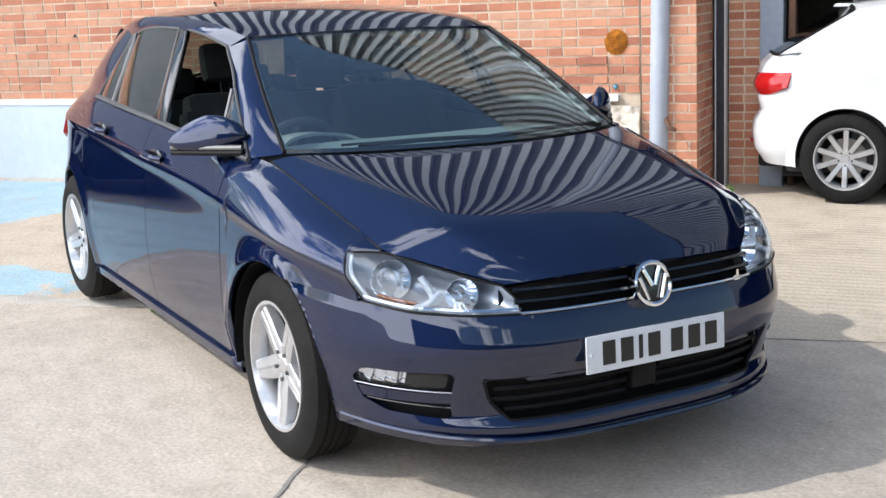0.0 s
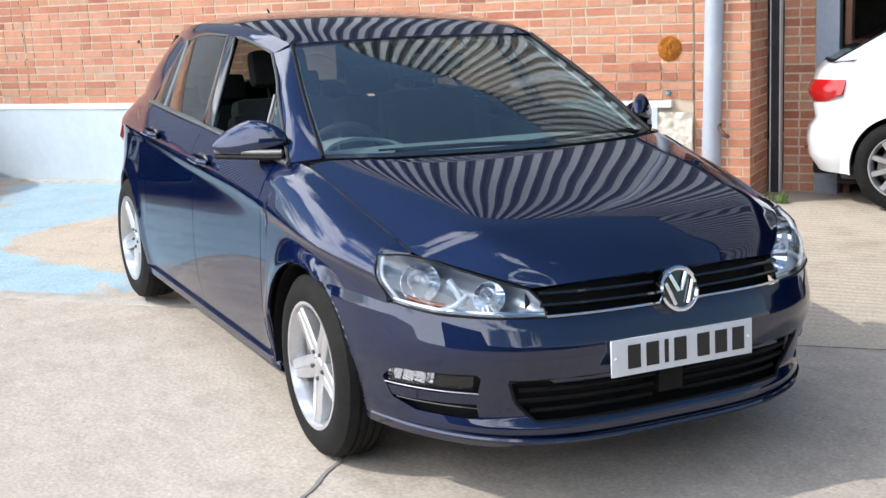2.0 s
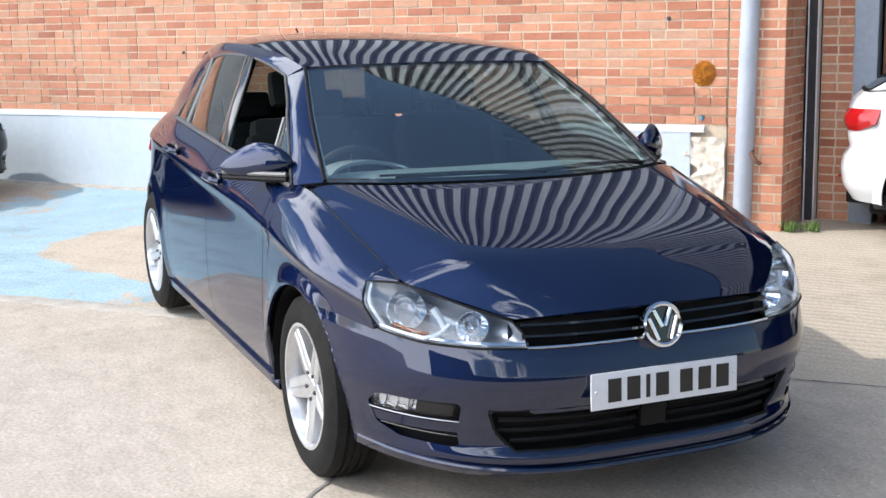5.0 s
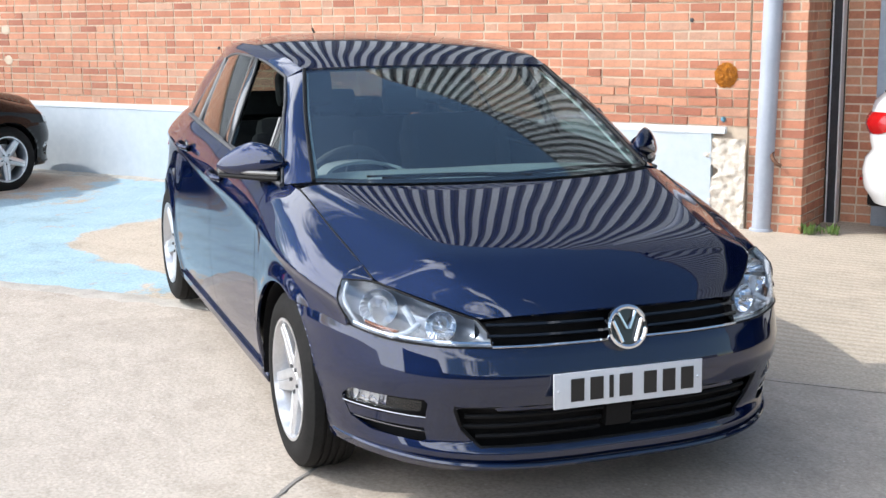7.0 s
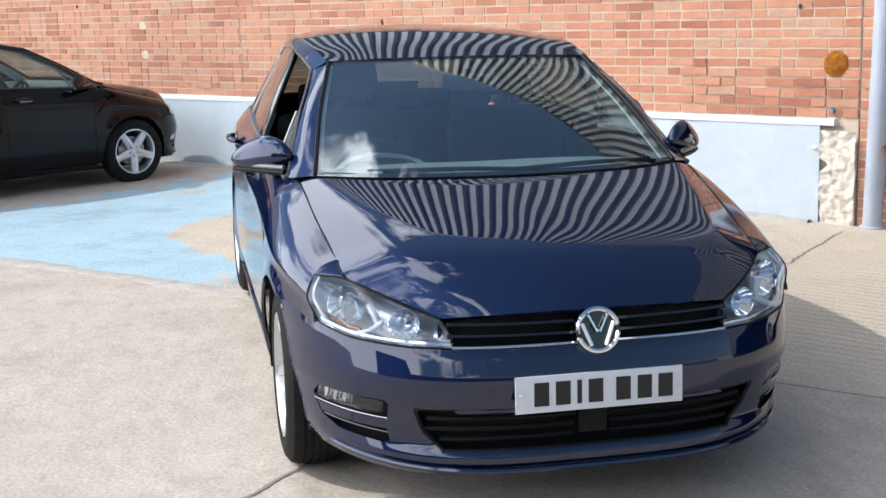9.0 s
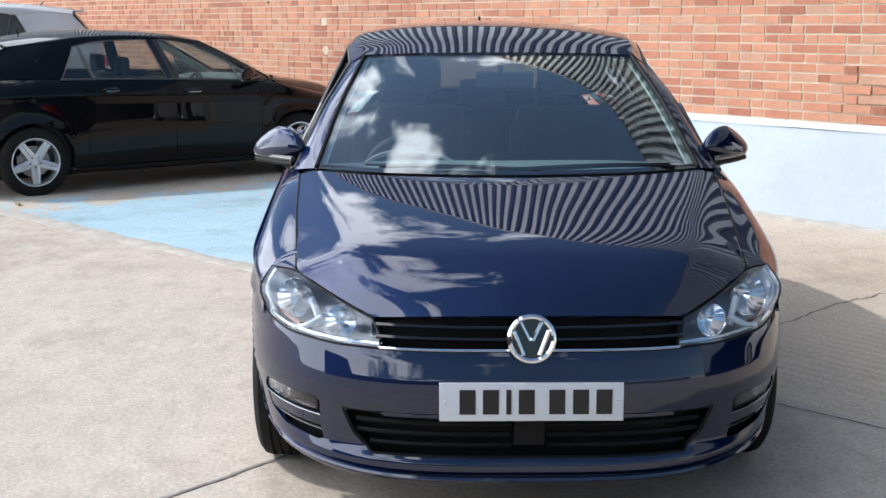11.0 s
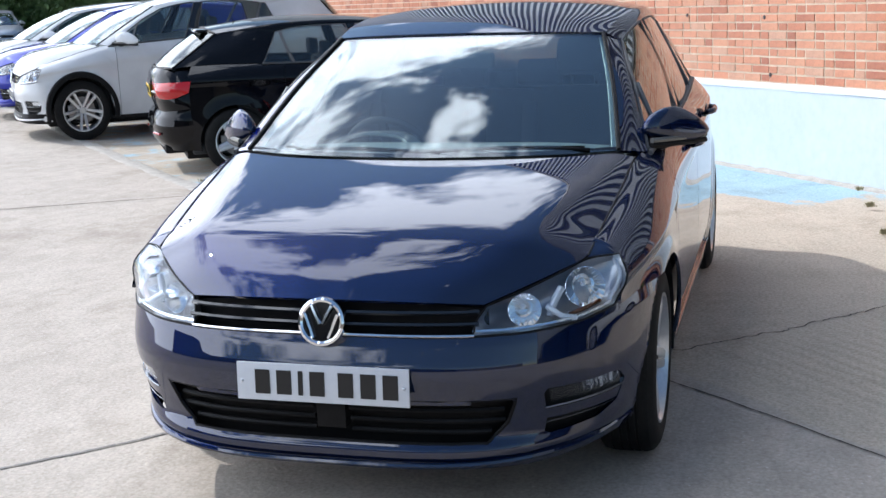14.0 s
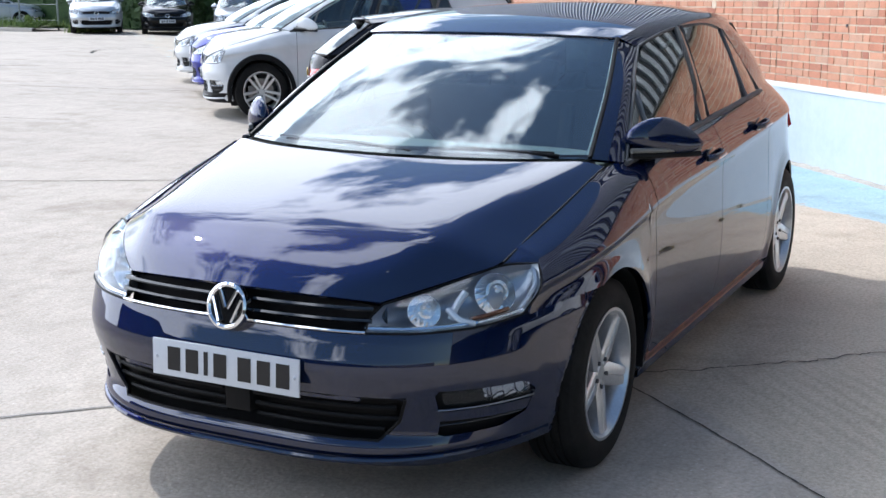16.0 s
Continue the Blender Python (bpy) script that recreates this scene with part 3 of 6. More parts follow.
WIN_TOP = [(-0.978, 0.606, 1.306), (-1.20, 0.624, 1.348), (-1.45, 0.632, 1.366), (-1.90, 0.621, 1.360), (-2.24, 0.608, 1.318)]
HAUNCH = [(-2.50, 0.560, 1.342), (-2.75, 0.506, 1.334), (-2.955, 0.460, 1.320)]
BELT = [(-0.345, 0.780, 0.957), (-0.80, 0.799, 0.984), (-1.27, 0.801, 1.008), (-1.80, 0.792, 1.026), (-2.36, 0.764, 1.038)]


def between(curve, x, n=160):
    p = catmull(curve, n)
    return np.array([np.interp(-x, -p[:, 0], p[:, k]) for k in range(3)])


def stretch_of(curve, x0, x1, n=7):
    return [tuple(between(curve, x)) for x in np.linspace(x0, x1, n)]


def side_window(s, root, name, xb0, xb1, xt0, xt1, mat, frame=True, label="", pane=True, tip=None, front=None):
    """A door's pane between the belt and the roof rail, in a dark frame."""
    k = (lambda p: np.array(p)) if s > 0 else flip
    low = stretch_of(BELT, xb0, xb1)
    high = stretch_of(WIN_TOP, xt0, xt1) if tip is None else [tuple(np.array(tip) + (q, 0, 0)) for q in (0.006, 0.0, -0.006)]
    fore = [low[0], front, high[0]] if front else [low[0], high[0]]
    ob = root
    if pane:
        p = coons(k(low), k(high), k(fore), k([low[-1], high[-1]]), 14, 8, 0.012, (0, s, 0))
        x, z = p[..., 0].ravel() - p[..., 0].mean(), p[..., 2].ravel() - p[..., 2].mean()
        terms = np.stack([x ** 0, x, z, x * x, x * z, z * z], 1)
        p[..., 1] = (terms @ np.linalg.lstsq(terms, p[..., 1].ravel(), rcond=None)[0]).reshape(p.shape[:2])
        ob = sheet(name, p, mat, root, label or "tinted side window pane", 0.004, (-1.3, 0, 1.1))
    if frame:
        ring = np.vstack([catmull(k(low), 14), catmull(k([low[-1], high[-1]]), 8)[1:], catmull(k(high), 14)[::-1][1:], catmull(k(fore), 8)[::-1][1:-1]])
        tube("window_seal", ring, 0.006, DUSTY_RUBBER, ob, "dusty black rubber seal", 6, closed=True)
    return ob


def mirror(s, root, mat):
    """A door mirror with its painted cap, stalk and indicator strip."""
    bm = bmesh.new()
    bmesh.ops.create_uvsphere(bm, u_segments=28, v_segments=18, radius=1)
    for v in bm.verts:
        x, y, z = v.co
        wide = 0.112 * (1 - 0.14 * z)
        taper = 1 - 0.30 * max(0, y)
        v.co = (-0.555 - 0.10 * y + (0.075 if x > 0 else 0.035) * x * taper, s * (0.858 + wide * y), 1.012 + (0.082 if z > 0 else 0.060) * z * taper - 0.012 * y)
    bmesh.ops.recalc_face_normals(bm, faces=bm.faces)
    unit = part("door_mirror", bm, mat, root, "painted mirror cap with a clear strip")
    pts = [(-0.395 - 0.215 * q - 0.045 * (q ** 2), s * (0.790 + 0.168 * q), 0.989 - 0.012 * q) for q in np.linspace(0, 1, 8)]
    tube("indicator_strip", pts, 0.0095, INDICATOR, unit, "clear indicator strip", 8)
    under = [(p[0] + 0.002, p[1], p[2] - 0.018) for p in pts]
    tube("lower_shell", under, 0.010, BLACK_PLASTIC, unit, "black lower shell", 8)
    tube("stalk", [(-0.470, s * 0.780, 0.962), (-0.485, s * 0.810, 0.964), (-0.515, s * 0.850, 0.976)], 0.021, BLACK_PLASTIC, unit, "black stalk", 10)
    bm = bmesh.new()
    bmesh.ops.create_circle(bm, cap_ends=True, segments=28, radius=1, matrix=Matrix.Translation((-0.600, s * 0.872, 1.007)) @ Matrix.Diagonal((1, 0.066, 0.050, 1)) @ Matrix.Rotation(math.pi / 2, 4, "Y"))
    part("mirror_glass", bm, CHROME, unit, "silvered mirror glass")


def handle(s, root, x, z, mat):
    y = float(side_section(x, 44)[:, 1].max()) - 0.006
    pull = tube("door_handle", [(x + 0.085, s * (y + 0.004), z - 0.004), (x + 0.05, s * (y + 0.030), z), (x - 0.05, s * (y + 0.031), z + 0.004), (x - 0.085, s * (y + 0.006), z + 0.006)], 0.0125, mat, root, "painted pull handle", 10)
    bm = bmesh.new()
    bmesh.ops.create_uvsphere(bm, u_segments=16, v_segments=10, radius=1, matrix=Matrix.Translation((x, s * (y - 0.002), z)) @ Matrix.Diagonal((0.075, 0.010, 0.030, 1)))
    part("handle_recess", bm, GLOSS_BLACK, pull)
    tube("handle_strip", [(x + 0.06, s * (y + 0.041), z - 0.006), (x - 0.06, s * (y + 0.042), z - 0.001)], 0.0035, CHROME, pull, "thin chrome strip", 6)


def seat(root, x, y, name="front_seat", recline=16):
    base = new(name)
    base.parent = root
    m = pose(x, y, 0.50)
    bm = bmesh.new()
    box(bm, (-0.26, -0.25, -0.12), (0.26, 0.25, 0.05), 0.05, m)
    part("cushion", bm, FABRIC, base, "dark fabric cushion")
    m2 = m @ Matrix.Translation((-0.22, 0, 0.02)) @ Matrix.Rotation(radians(-recline), 4, "Y")
    bm = bmesh.new()
    box(bm, (-0.07, -0.24, 0.0), (0.06, 0.24, 0.58), 0.05, m2)
    box(bm, (-0.03, -0.27, 0.06), (0.10, -0.20, 0.50), 0.03, m2)
    box(bm, (-0.03, 0.20, 0.06), (0.10, 0.27, 0.50), 0.03, m2)
    part("backrest", bm, FABRIC, base, "dark fabric backrest with side bolsters")
    bm = bmesh.new()
    box(bm, (-0.05, -0.135, 0.63), (0.045, 0.135, 0.80), 0.04, m2)
    part("headrest", bm, FABRIC, base, "dark padded headrest")
    for q in (-0.06, 0.06):
        tube("headrest_post", [m2 @ Vector((0, q, 0.56)), m2 @ Vector((0, q, 0.68))], 0.006, CABIN, base, sides=8)


def cabin(root, wheel_side, detail):
    """Floor tub, dashboard, steering wheel and seats."""
    bm = bmesh.new()
    box(bm, (-3.05, -0.74, 0.20), (0.10, 0.74, 0.30), 0.02)
    box(bm, (-0.36, -0.74, 0.30), (0.10, 0.74, 0.80), 0.02)
    box(bm, (-3.15, -0.62, 0.30), (-2.35, 0.62, 0.80), 0.03)
    for s in (-1, 1):
        box(bm, (-2.60, s * 0.745 - 0.03, 0.28), (-0.45, s * 0.745 + 0.03, 0.92), 0.02)
    part("cabin_tub", bm, CABIN, root, "dark cabin floor and door linings")
    low = [(-0.28, -0.70, 0.945), (-0.13, -0.4, 0.955), (-0.08, 0, 0.958), (-0.13, 0.4, 0.955), (-0.28, 0.70, 0.945)]
    high = [(-0.72, -0.72, 0.915), (-0.77, -0.4, 0.93), (-0.79, 0, 0.925), (-0.77, 0.4, 0.93), (-0.72, 0.72, 0.915)]
    p = coons(low, high, [low[0], (-0.5, -0.72, 0.95), high[0]], [low[-1], (-0.5, 0.72, 0.95), high[-1]], 24, 8, 0.008)
    dash = sheet("dashboard", p, DASH, root, "dark grey moulded dashboard", 0.02, (-0.6, 0, 0.2))
    bm = bmesh.new()
    box(bm, (-0.80, -0.72, 0.55), (-0.64, 0.72, 0.905), 0.04)
    box(bm, (-0.85, -0.14, 0.30), (-0.55, 0.14, 0.86), 0.03)
    part("dash_front", bm, CABIN, dash)
    hood = [(-0.62, wheel_side * 0.36 - 0.20, 0.925), (-0.70, wheel_side * 0.36 - 0.12, 0.965), (-0.72, wheel_side * 0.36, 0.978), (-0.70, wheel_side * 0.36 + 0.12, 0.965), (-0.62, wheel_side * 0.36 + 0.20, 0.925)]
    back = [(x - 0.16, y, z - 0.012) for x, y, z in hood]
    sheet("binnacle", coons(hood, back, [hood[0], back[0]], [hood[-1], back[-1]], 16, 5), DASH, dash, "hooded instrument binnacle", 0.012, (-0.7, 0, 0.5))
    m = Matrix.Translation((-0.93, wheel_side * 0.36, 0.845)) @ Matrix.Rotation(radians(-66), 4, "Y")
    ring = [m @ Vector((0.185 * math.cos(t), 0.185 * math.sin(t), 0)) for t in np.linspace(0, 2 * math.pi, 40, endpoint=False)]
    steer = tube("steering_wheel", ring, 0.016, CABIN, root, "dark leather steering wheel", 8, closed=True)
    bm = bmesh.new()
    box(bm, (-0.05, -0.06, -0.03), (0.05, 0.06, 0.015), 0.02, m)
    for t in (0, math.pi, -math.pi / 2):
        box(bm, (0.03, -0.018, -0.012), (0.18, 0.018, 0.008), 0.005, m @ Matrix.Rotation(t + math.pi / 2, 4, "Z"))
    part("wheel_boss", bm, CABIN, steer)
    if not detail:
        bm = bmesh.new()
        for y in (-0.36, 0.36):
            box(bm, (-1.62, y - 0.22, 0.35), (-1.48, y + 0.22, 1.02), 0.05)
            box(bm, (-1.68, y - 0.12, 1.04), (-1.58, y + 0.12, 1.20), 0.04)
        part("seat_backs", bm, FABRIC, root)
        return
    for y in (-0.36, 0.36):
        seat(root, -1.22, y)
    bm = bmesh.new()
    box(bm, (-2.16, -0.64, 0.40), (-1.72, 0.64, 0.56), 0.05)
    m2 = pose(-2.18, 0, 0.50, 0, -20, 0)
    box(bm, (-0.08, -0.64, 0), (0.06, 0.64, 0.52), 0.05, m2)
    bench = part("rear_bench", bm, FABRIC, root, "dark fabric rear bench")
    for y in (-0.40, 0.0, 0.40):
        bm = bmesh.new()
        box(bm, (-0.05, -0.12, 0.54), (0.04, 0.12, 0.68), 0.035, m2 @ Matrix.Translation((0, y, 0)))
        part("headrest", bm, FABRIC, bench, "dark padded headrest")
    bm = bmesh.new()
    box(bm, (-0.012, -0.115, -0.032), (0.022, 0.115, 0.032), 0.012, pose(-0.80, 0.02, 1.255, 0, 12, 6 * wheel_side))
    rear_mirror = part("rear_view_mirror", bm, CABIN, root, "dark rear view mirror")
    tube("mirror_stem", [(-0.785, 0, 1.27), (-0.755, 0, 1.315)], 0.012, CABIN, rear_mirror)
    tube("tow_grab_handle", [(-1.45, 0.56, 1.30), (-1.52, 0.54, 1.27), (-1.60, 0.55, 1.30)], 0.008, HEADLINER, root)


def rear_end(root, mat, wheel_side, plate):
    """Tailgate, rear bumper, lamps and rear window."""
    top = [(-2.96, -0.460, 1.318), (-3.04, -0.28, 1.355), (-3.06, 0, 1.370), (-3.04, 0.28, 1.355), (-2.96, 0.460, 1.318)]
    low = [(-3.22, -0.566, 1.016), (-3.32, -0.32, 1.016), (-3.35, 0, 1.016), (-3.32, 0.32, 1.016), (-3.22, 0.566, 1.016)]
    p = coons(low, top, [low[0], top[0]], [low[-1], top[-1]], 24, 12, 0.02, (-1, 0, 0.5))
    sheet("rear_window", p, SIDE_GLASS, root, "sloping rear window", 0.004)
    tube("rear_window_seal", np.vstack([catmull(low, 20), catmull(top, 20)[::-1]]), 0.012, BLACK_PLASTIC, root, sides=6, closed=True)
    bm = bmesh.new()
    box(bm, (-3.15, -0.34, 1.338), (-3.00, 0.34, 1.362), 0.010, pose(0, 0, 0))
    part("roof_spoiler", bm, mat, root, "painted roof spoiler")
    zs = [0.24, 0.34, 0.46, 0.56, 0.60, 0.70, 0.85, 1.016]
    xr = [-3.30, -3.38, -3.40, -3.38, -3.33, -3.36, -3.37, -3.35]
    wd = [0.74, 0.78, 0.79, 0.785, 0.77, 0.765, 0.735, 0.590]
    fine = np.linspace(0.24, 1.016, 26)
    grid = []
    for a in np.linspace(-1, 1, 49):
        t = a * radians(88)
        col = []
        for z in fine:
            w, x = np.interp(z, zs, wd), np.interp(z, zs, xr)
            col.append((-2.98 + (x + 2.98) * max(math.cos(t), 0) ** (2 / 2.4), w * np.sign(t) * abs(math.sin(t)) ** (2 / 3.4), z))
        grid.append(col)
    sheet("tailgate", np.array(grid), mat, root, "painted tailgate and rear bumper", 0.01, (-2.5, 0, 0.6))
    for s in (-1, 1):
        low2 = [(-3.352, 0.30, 0.745), (-3.310, 0.56, 0.735), (-3.19, 0.715, 0.745), (-3.06, 0.785, 0.80)]
        top2 = [(-3.365, 0.27, 0.875), (-3.315, 0.53, 0.885), (-3.20, 0.690, 0.895), (-3.03, 0.765, 0.900)]
        k = (lambda q: q) if s > 0 else flip
        p = coons(k(low2), k(top2), k([low2[0], top2[0]]), k([low2[-1], top2[-1]]), 18, 8, 0.035, (-0.8, 0.6 * s, 0))
        lamp = sheet("tail_lamp", p, TAIL_RED, root, "wide red tail lamp", 0.02, (-2.5, 0, 0.8))
        inner = [(-3.372, 0.40 * s, 0.80), (-3.350, 0.50 * s, 0.797), (-3.310, 0.60 * s, 0.797)]
        tube("lamp_bar", inner, 0.010, INDICATOR, lamp, "pale reversing lamp", 8)
        tube("bumper_reflector", [(-3.385, 0.40 * s, 0.40), (-3.345, 0.56 * s, 0.40)], 0.012, TAIL_RED, root, "red bumper reflector", 8)
    bm = bmesh.new()
    box(bm, (-3.30, -0.54, 0.20), (-3.10, 0.54, 0.32), 0.03)
    part("rear_valance", bm, BLACK_PLASTIC, root, "dark lower valance")
    number_plate(root, (-3.375, 0, 0.79), (0.40, 0.12), -6, plate, -1)
    tube("rear_wiper", [(-3.36, 0, 1.02), (-3.30, 0.1, 1.05), (-3.25, 0.30, 1.07)], 0.009, BLACK_PLASTIC, root, sides=6)


def hatchback(name, mat, label, style="five", detail=True, wheel_side=-1, open_side=0, plate_front=PLATE_WHITE, rim=0.212, radius=HUB, cladding=None, front="bars", wipers=True):
    root = tagged(new(name), label, "car")
    step, n = (0.016, 48) if detail else (0.05, 26)
    # bonnet
    fe = [(0.752, -0.447, 0.682), (0.808, -0.30, 0.697), (0.838, -0.10, 0.706), (0.841, 0, 0.707), (0.838, 0.10, 0.706), (0.808, 0.30, 0.697), (0.752, 0.447, 0.682)]
    re = [(-0.235, -0.746, 0.955), (-0.085, -0.45, 0.952), (-0.022, 0, 0.952), (-0.085, 0.45, 0.952), (-0.235, 0.746, 0.955)]
    nu, nv = (72, 72) if detail else (24, 24)
    p = coons(fe, re, flip(BON_SIDE), BON_SIDE, nu, nv, 0.0)
    u, v = np.linspace(0, 1, nu)[:, None], np.linspace(0, 1, nv)[None, :]
    # flat middle between two ridges that run from the screen's corners to the lamps
    p[..., 2] += 0.012 * (4 * u * (1 - u)) * np.sin(np.pi * v ** 0.75)
    rim_y = np.abs(p[:1, :, 1])
    crease = np.maximum(rim_y - (0.447 + (0.752 - p[:1, :, 0]) * 0.250), 0)
    inward = rim_y - np.abs(p[..., 1])
    soft = 0.00012
    lift = 0.5 * (inward + crease) - np.sqrt(0.25 * (inward - crease) ** 2 + soft) + np.sqrt(0.25 * crease ** 2 + soft) - 0.5 * crease
    p[..., 2] += 0.36 * lift * np.clip(crease / 0.03, 0, 1)
    for _ in range(60 if detail else 6):
        p[1:-1, 1:-1, 2] += 0.25 * (p[1:-1, :-2, 2] - 2 * p[1:-1, 1:-1, 2] + p[1:-1, 2:, 2])
    sheet("bonnet", p, mat, root, "smooth painted bonnet", 0.012, (-0.2, 0, 0.2))
    # flanks
    for s in (1, -1):
        k = (lambda q: q) if s > 0 else (lambda q: q * np.array((1, -1, 1)))
        for title, x0, x1, tag in (("front_wing", 0.500, -0.417, "painted front wing"), ("front_door", -0.422, -1.298, "painted front door"), ("rear_door", -1.302, -2.138, "painted rear door"), ("rear_quarter", -2.142, -3.05, "painted rear quarter panel")):
            g = side_grid(x0, x1, step, n)
            if title == "front_wing":
                for row in range(len(g)):
                    x = g[row, 0, 0]
                    if x > -ARCH:
                        fine = side_section(x, 240)
                        floor = HUB + math.sqrt(max(ARCH ** 2 - x * x, 0))
                        if x > 0:
                            floor = max(floor, 0.642 - 0.012 * float(np.clip((x - 0.15) / 0.3, 0, 1)))
                        upper = float(np.interp(x, [0.3999, 0.40, 0.455, 0.506], [2.0, 0.755, 0.698, 0.632]))
                        first, last = (np.interp(-q, -fine[:, 2], np.arange(240)) for q in (upper, floor))
                        down = np.maximum(np.linspace(0, 1, n) * last, first)
                        g[row] = np.stack([np.interp(down, np.arange(240), fine[:, c]) for c in range(3)], 1)
                keep = np.ones((len(g) - 1, n - 1), bool)
            else:
                g, keep = cut_round(g, 0.0, HUB, ARCH)
            keep2 = cut_round(g, -WHEELBASE, HUB, ARCH)
            g, keep = keep2[0], keep & keep2[1]
            panel = sheet(title, k(g), mat, root, tag, 0.010, (-1.3, 0, 0.5), keep)
            if title == "front_door":
                handle(s, panel, -1.12, 0.890, mat)
            if title == "rear_door":
                handle(s, panel, -1.91, 0.928, mat)
        arc = side_section(0.384, 60)
        arc = arc[arc[:, 2] > 0.752][::-1]
        lamp_end, front_end = np.array(LAMP_OUT[-1]), np.array((0.470, 0.6955, 0.7645))
        tip = coons(k(np.array([front_end - (0, 0, 0.001), lamp_end, arc[0]])), k(np.array([front_end, arc[-1]])), k(np.array([front_end - (0, 0, 0.001), front_end])), k(arc), 10, 10)
        sheet("wing_tip", tip - np.array((0, 0, 0.0015)), mat, root, "", 0.002, (0, 0, 0.4))
        tube("bonnet_gap", k(np.array(BON_SIDE[3:]) + (0, 0.004, -0.001)), 0.0032, BLACK_PLASTIC, root, "dark gap beside the bonnet", 6)
        # arches, sill
        for cx in (0.0, -WHEELBASE):
            t = np.linspace(radians(-12), radians(192), 33)
            wide = float(side_section(min(max(cx, -2.6), 0.1), 44)[:, 1].max())
            liner = np.stack([[(cx + (ARCH - 0.002) * math.cos(a), s * y, HUB + (ARCH - 0.002) * math.sin(a)) for y in (wide - 0.022 - (0.065 * max(0, math.cos(a)) ** 2 if cx == 0 else 0.05 * max(0, -math.cos(a)) ** 2), wide - 0.16, 0.50)] for a in t])
            sheet("arch_liner", liner, BLACK_PLASTIC, root, "black wheel arch liner", 0.004, (cx, s * 2, HUB))
            if cladding:
                lip = np.stack([[(cx + r * math.cos(a), s * (wide + 0.012 - q), HUB + r * math.sin(a)) for r, q in ((ARCH - 0.004, 0.03), (ARCH - 0.002, 0.0), (ARCH + 0.045, 0.002), (ARCH + 0.055, 0.03))] for a in t])
                sheet("arch_cladding", lip, cladding, root, "black arch cladding", 0.006, (cx, 0, HUB))
        sill = np.stack([[(x, s * y, z) for y, z in ((0.835, 0.250), (0.862, 0.238), (0.858, 0.205), (0.800, 0.185))] for x in np.linspace(-0.335, -2.30, 20)])
        rocker = sheet("sill", sill, cladding or mat, root, "painted sill", 0.006, (-1.3, 0, 0.5))
        rocker.modifiers.remove(rocker.modifiers["crisp"])
        # pillars and rails
        kk = (lambda q: np.array(q)) if s > 0 else flip
        sheet("a_pillar", coons(kk([A_LOW, W_LOW]), kk([A_HIGH, W_HIGH]), kk([A_LOW, A_MID, A_HIGH]), kk([W_LOW, W_MID, W_HIGH]), 8, 20, 0.014, (0.3, s * 0.9, 0.2)), mat, root, "painted windscreen pillar", 0.012)
        lining = [np.array(q) * (1, 0.955, 1) - (0.035, 0, 0.004) for q in (A_LOW, A_MID, A_HIGH, W_LOW, W_MID, W_HIGH)]
        sheet("pillar_lining", coons(kk([lining[0], lining[3]]), kk([lining[2], lining[5]]), kk(lining[:3]), kk(lining[3:]), 6, 16), HEADLINER, root, "pale cloth pillar lining", 0.006)
        sheet("roof_rail", coons(kk(RAIL), kk(WIN_TOP + HAUNCH), kk([RAIL[0], WIN_TOP[0]]), kk([RAIL[-1], HAUNCH[-1]]), 40, 6, 0.012, (0, s, 0.3)), mat, root, "painted roof rail", 0.010)
        foot = [(-2.36, 0.764, 1.036), (-2.70, 0.712, 1.044), (-3.00, 0.645, 1.038), (-3.22, 0.566, 1.018)]
        head = [WIN_TOP[-1]] + HAUNCH
        sheet("c_pillar", coons(kk(foot), kk(head), kk([foot[0], head[0]]), kk([foot[-1], head[-1]]), 20, 10, 0.022, (0, s, 0)), mat, root, "broad painted rear pillar", 0.010)
        bp = coons(kk([between(BELT, -1.225), between(BELT, -1.345)]), kk([between(WIN_TOP, -1.385), between(WIN_TOP, -1.475)]), kk([between(BELT, -1.225), between(WIN_TOP, -1.385)]), kk([between(BELT, -1.345), between(WIN_TOP, -1.475)]), 4, 8, 0.016, (0, s, 0))
        sheet("b_pillar", bp, GLOSS_BLACK, root, "gloss black centre pillar", 0.02, (-1.3, 0, 1.1))
        shut = open_side == s
        apex = (-0.700, 0.693, 1.165)
        pane = SIDE_GLASS if detail else CLEAR_GLASS
        side_window(s, root, "quarter_light", -0.370, -0.595, 0, 0, pane, label="small fixed corner pane", tip=apex)
        side_window(s, root, "front_side_window", -0.610, -1.220, -0.990, -1.380, pane, label="tinted front side pane", pane=not shut, front=apex)
        side_window(s, root, "rear_side_window", -1.350, -2.020, -1.480, -2.165, pane, label="tinted rear side pane")
        side_window(s, root, "rear_corner_window", -2.050, -2.350, -2.185, -2.232, pane, label="tinted rear corner pane")
        tube("window_divider", kk([np.array(between(BELT, -2.035)) + (0, 0.006, 0), np.array(between(WIN_TOP, -2.176)) + (0, 0.006, 0)]), 0.005, DULL_BAR, root, "dull grey bar between the rear panes", 6)
        tube("quarter_bar", kk([np.array(between(BELT, -0.602)) + (0, 0.008, 0), np.array(apex) + (0, 0.010, 0)]), 0.008, DULL_BAR, root, "dull grey bar behind the corner pane", 6)
        tube("belt_strip", kk([(x, y + 0.010, z - 0.004) for x, y, z in BELT]), 0.0095, DUSTY_RUBBER, root, "dusty black belt strip", 6)
        tube("screen_trim", kk([np.array(A_LOW) + (0.0, -0.004, 0.004), np.array(A_MID) + (0, -0.004, 0.004), np.array(A_HIGH) + (0, -0.004, 0.004)]), 0.008, BLACK_PLASTIC, root, "black windscreen trim", 6)
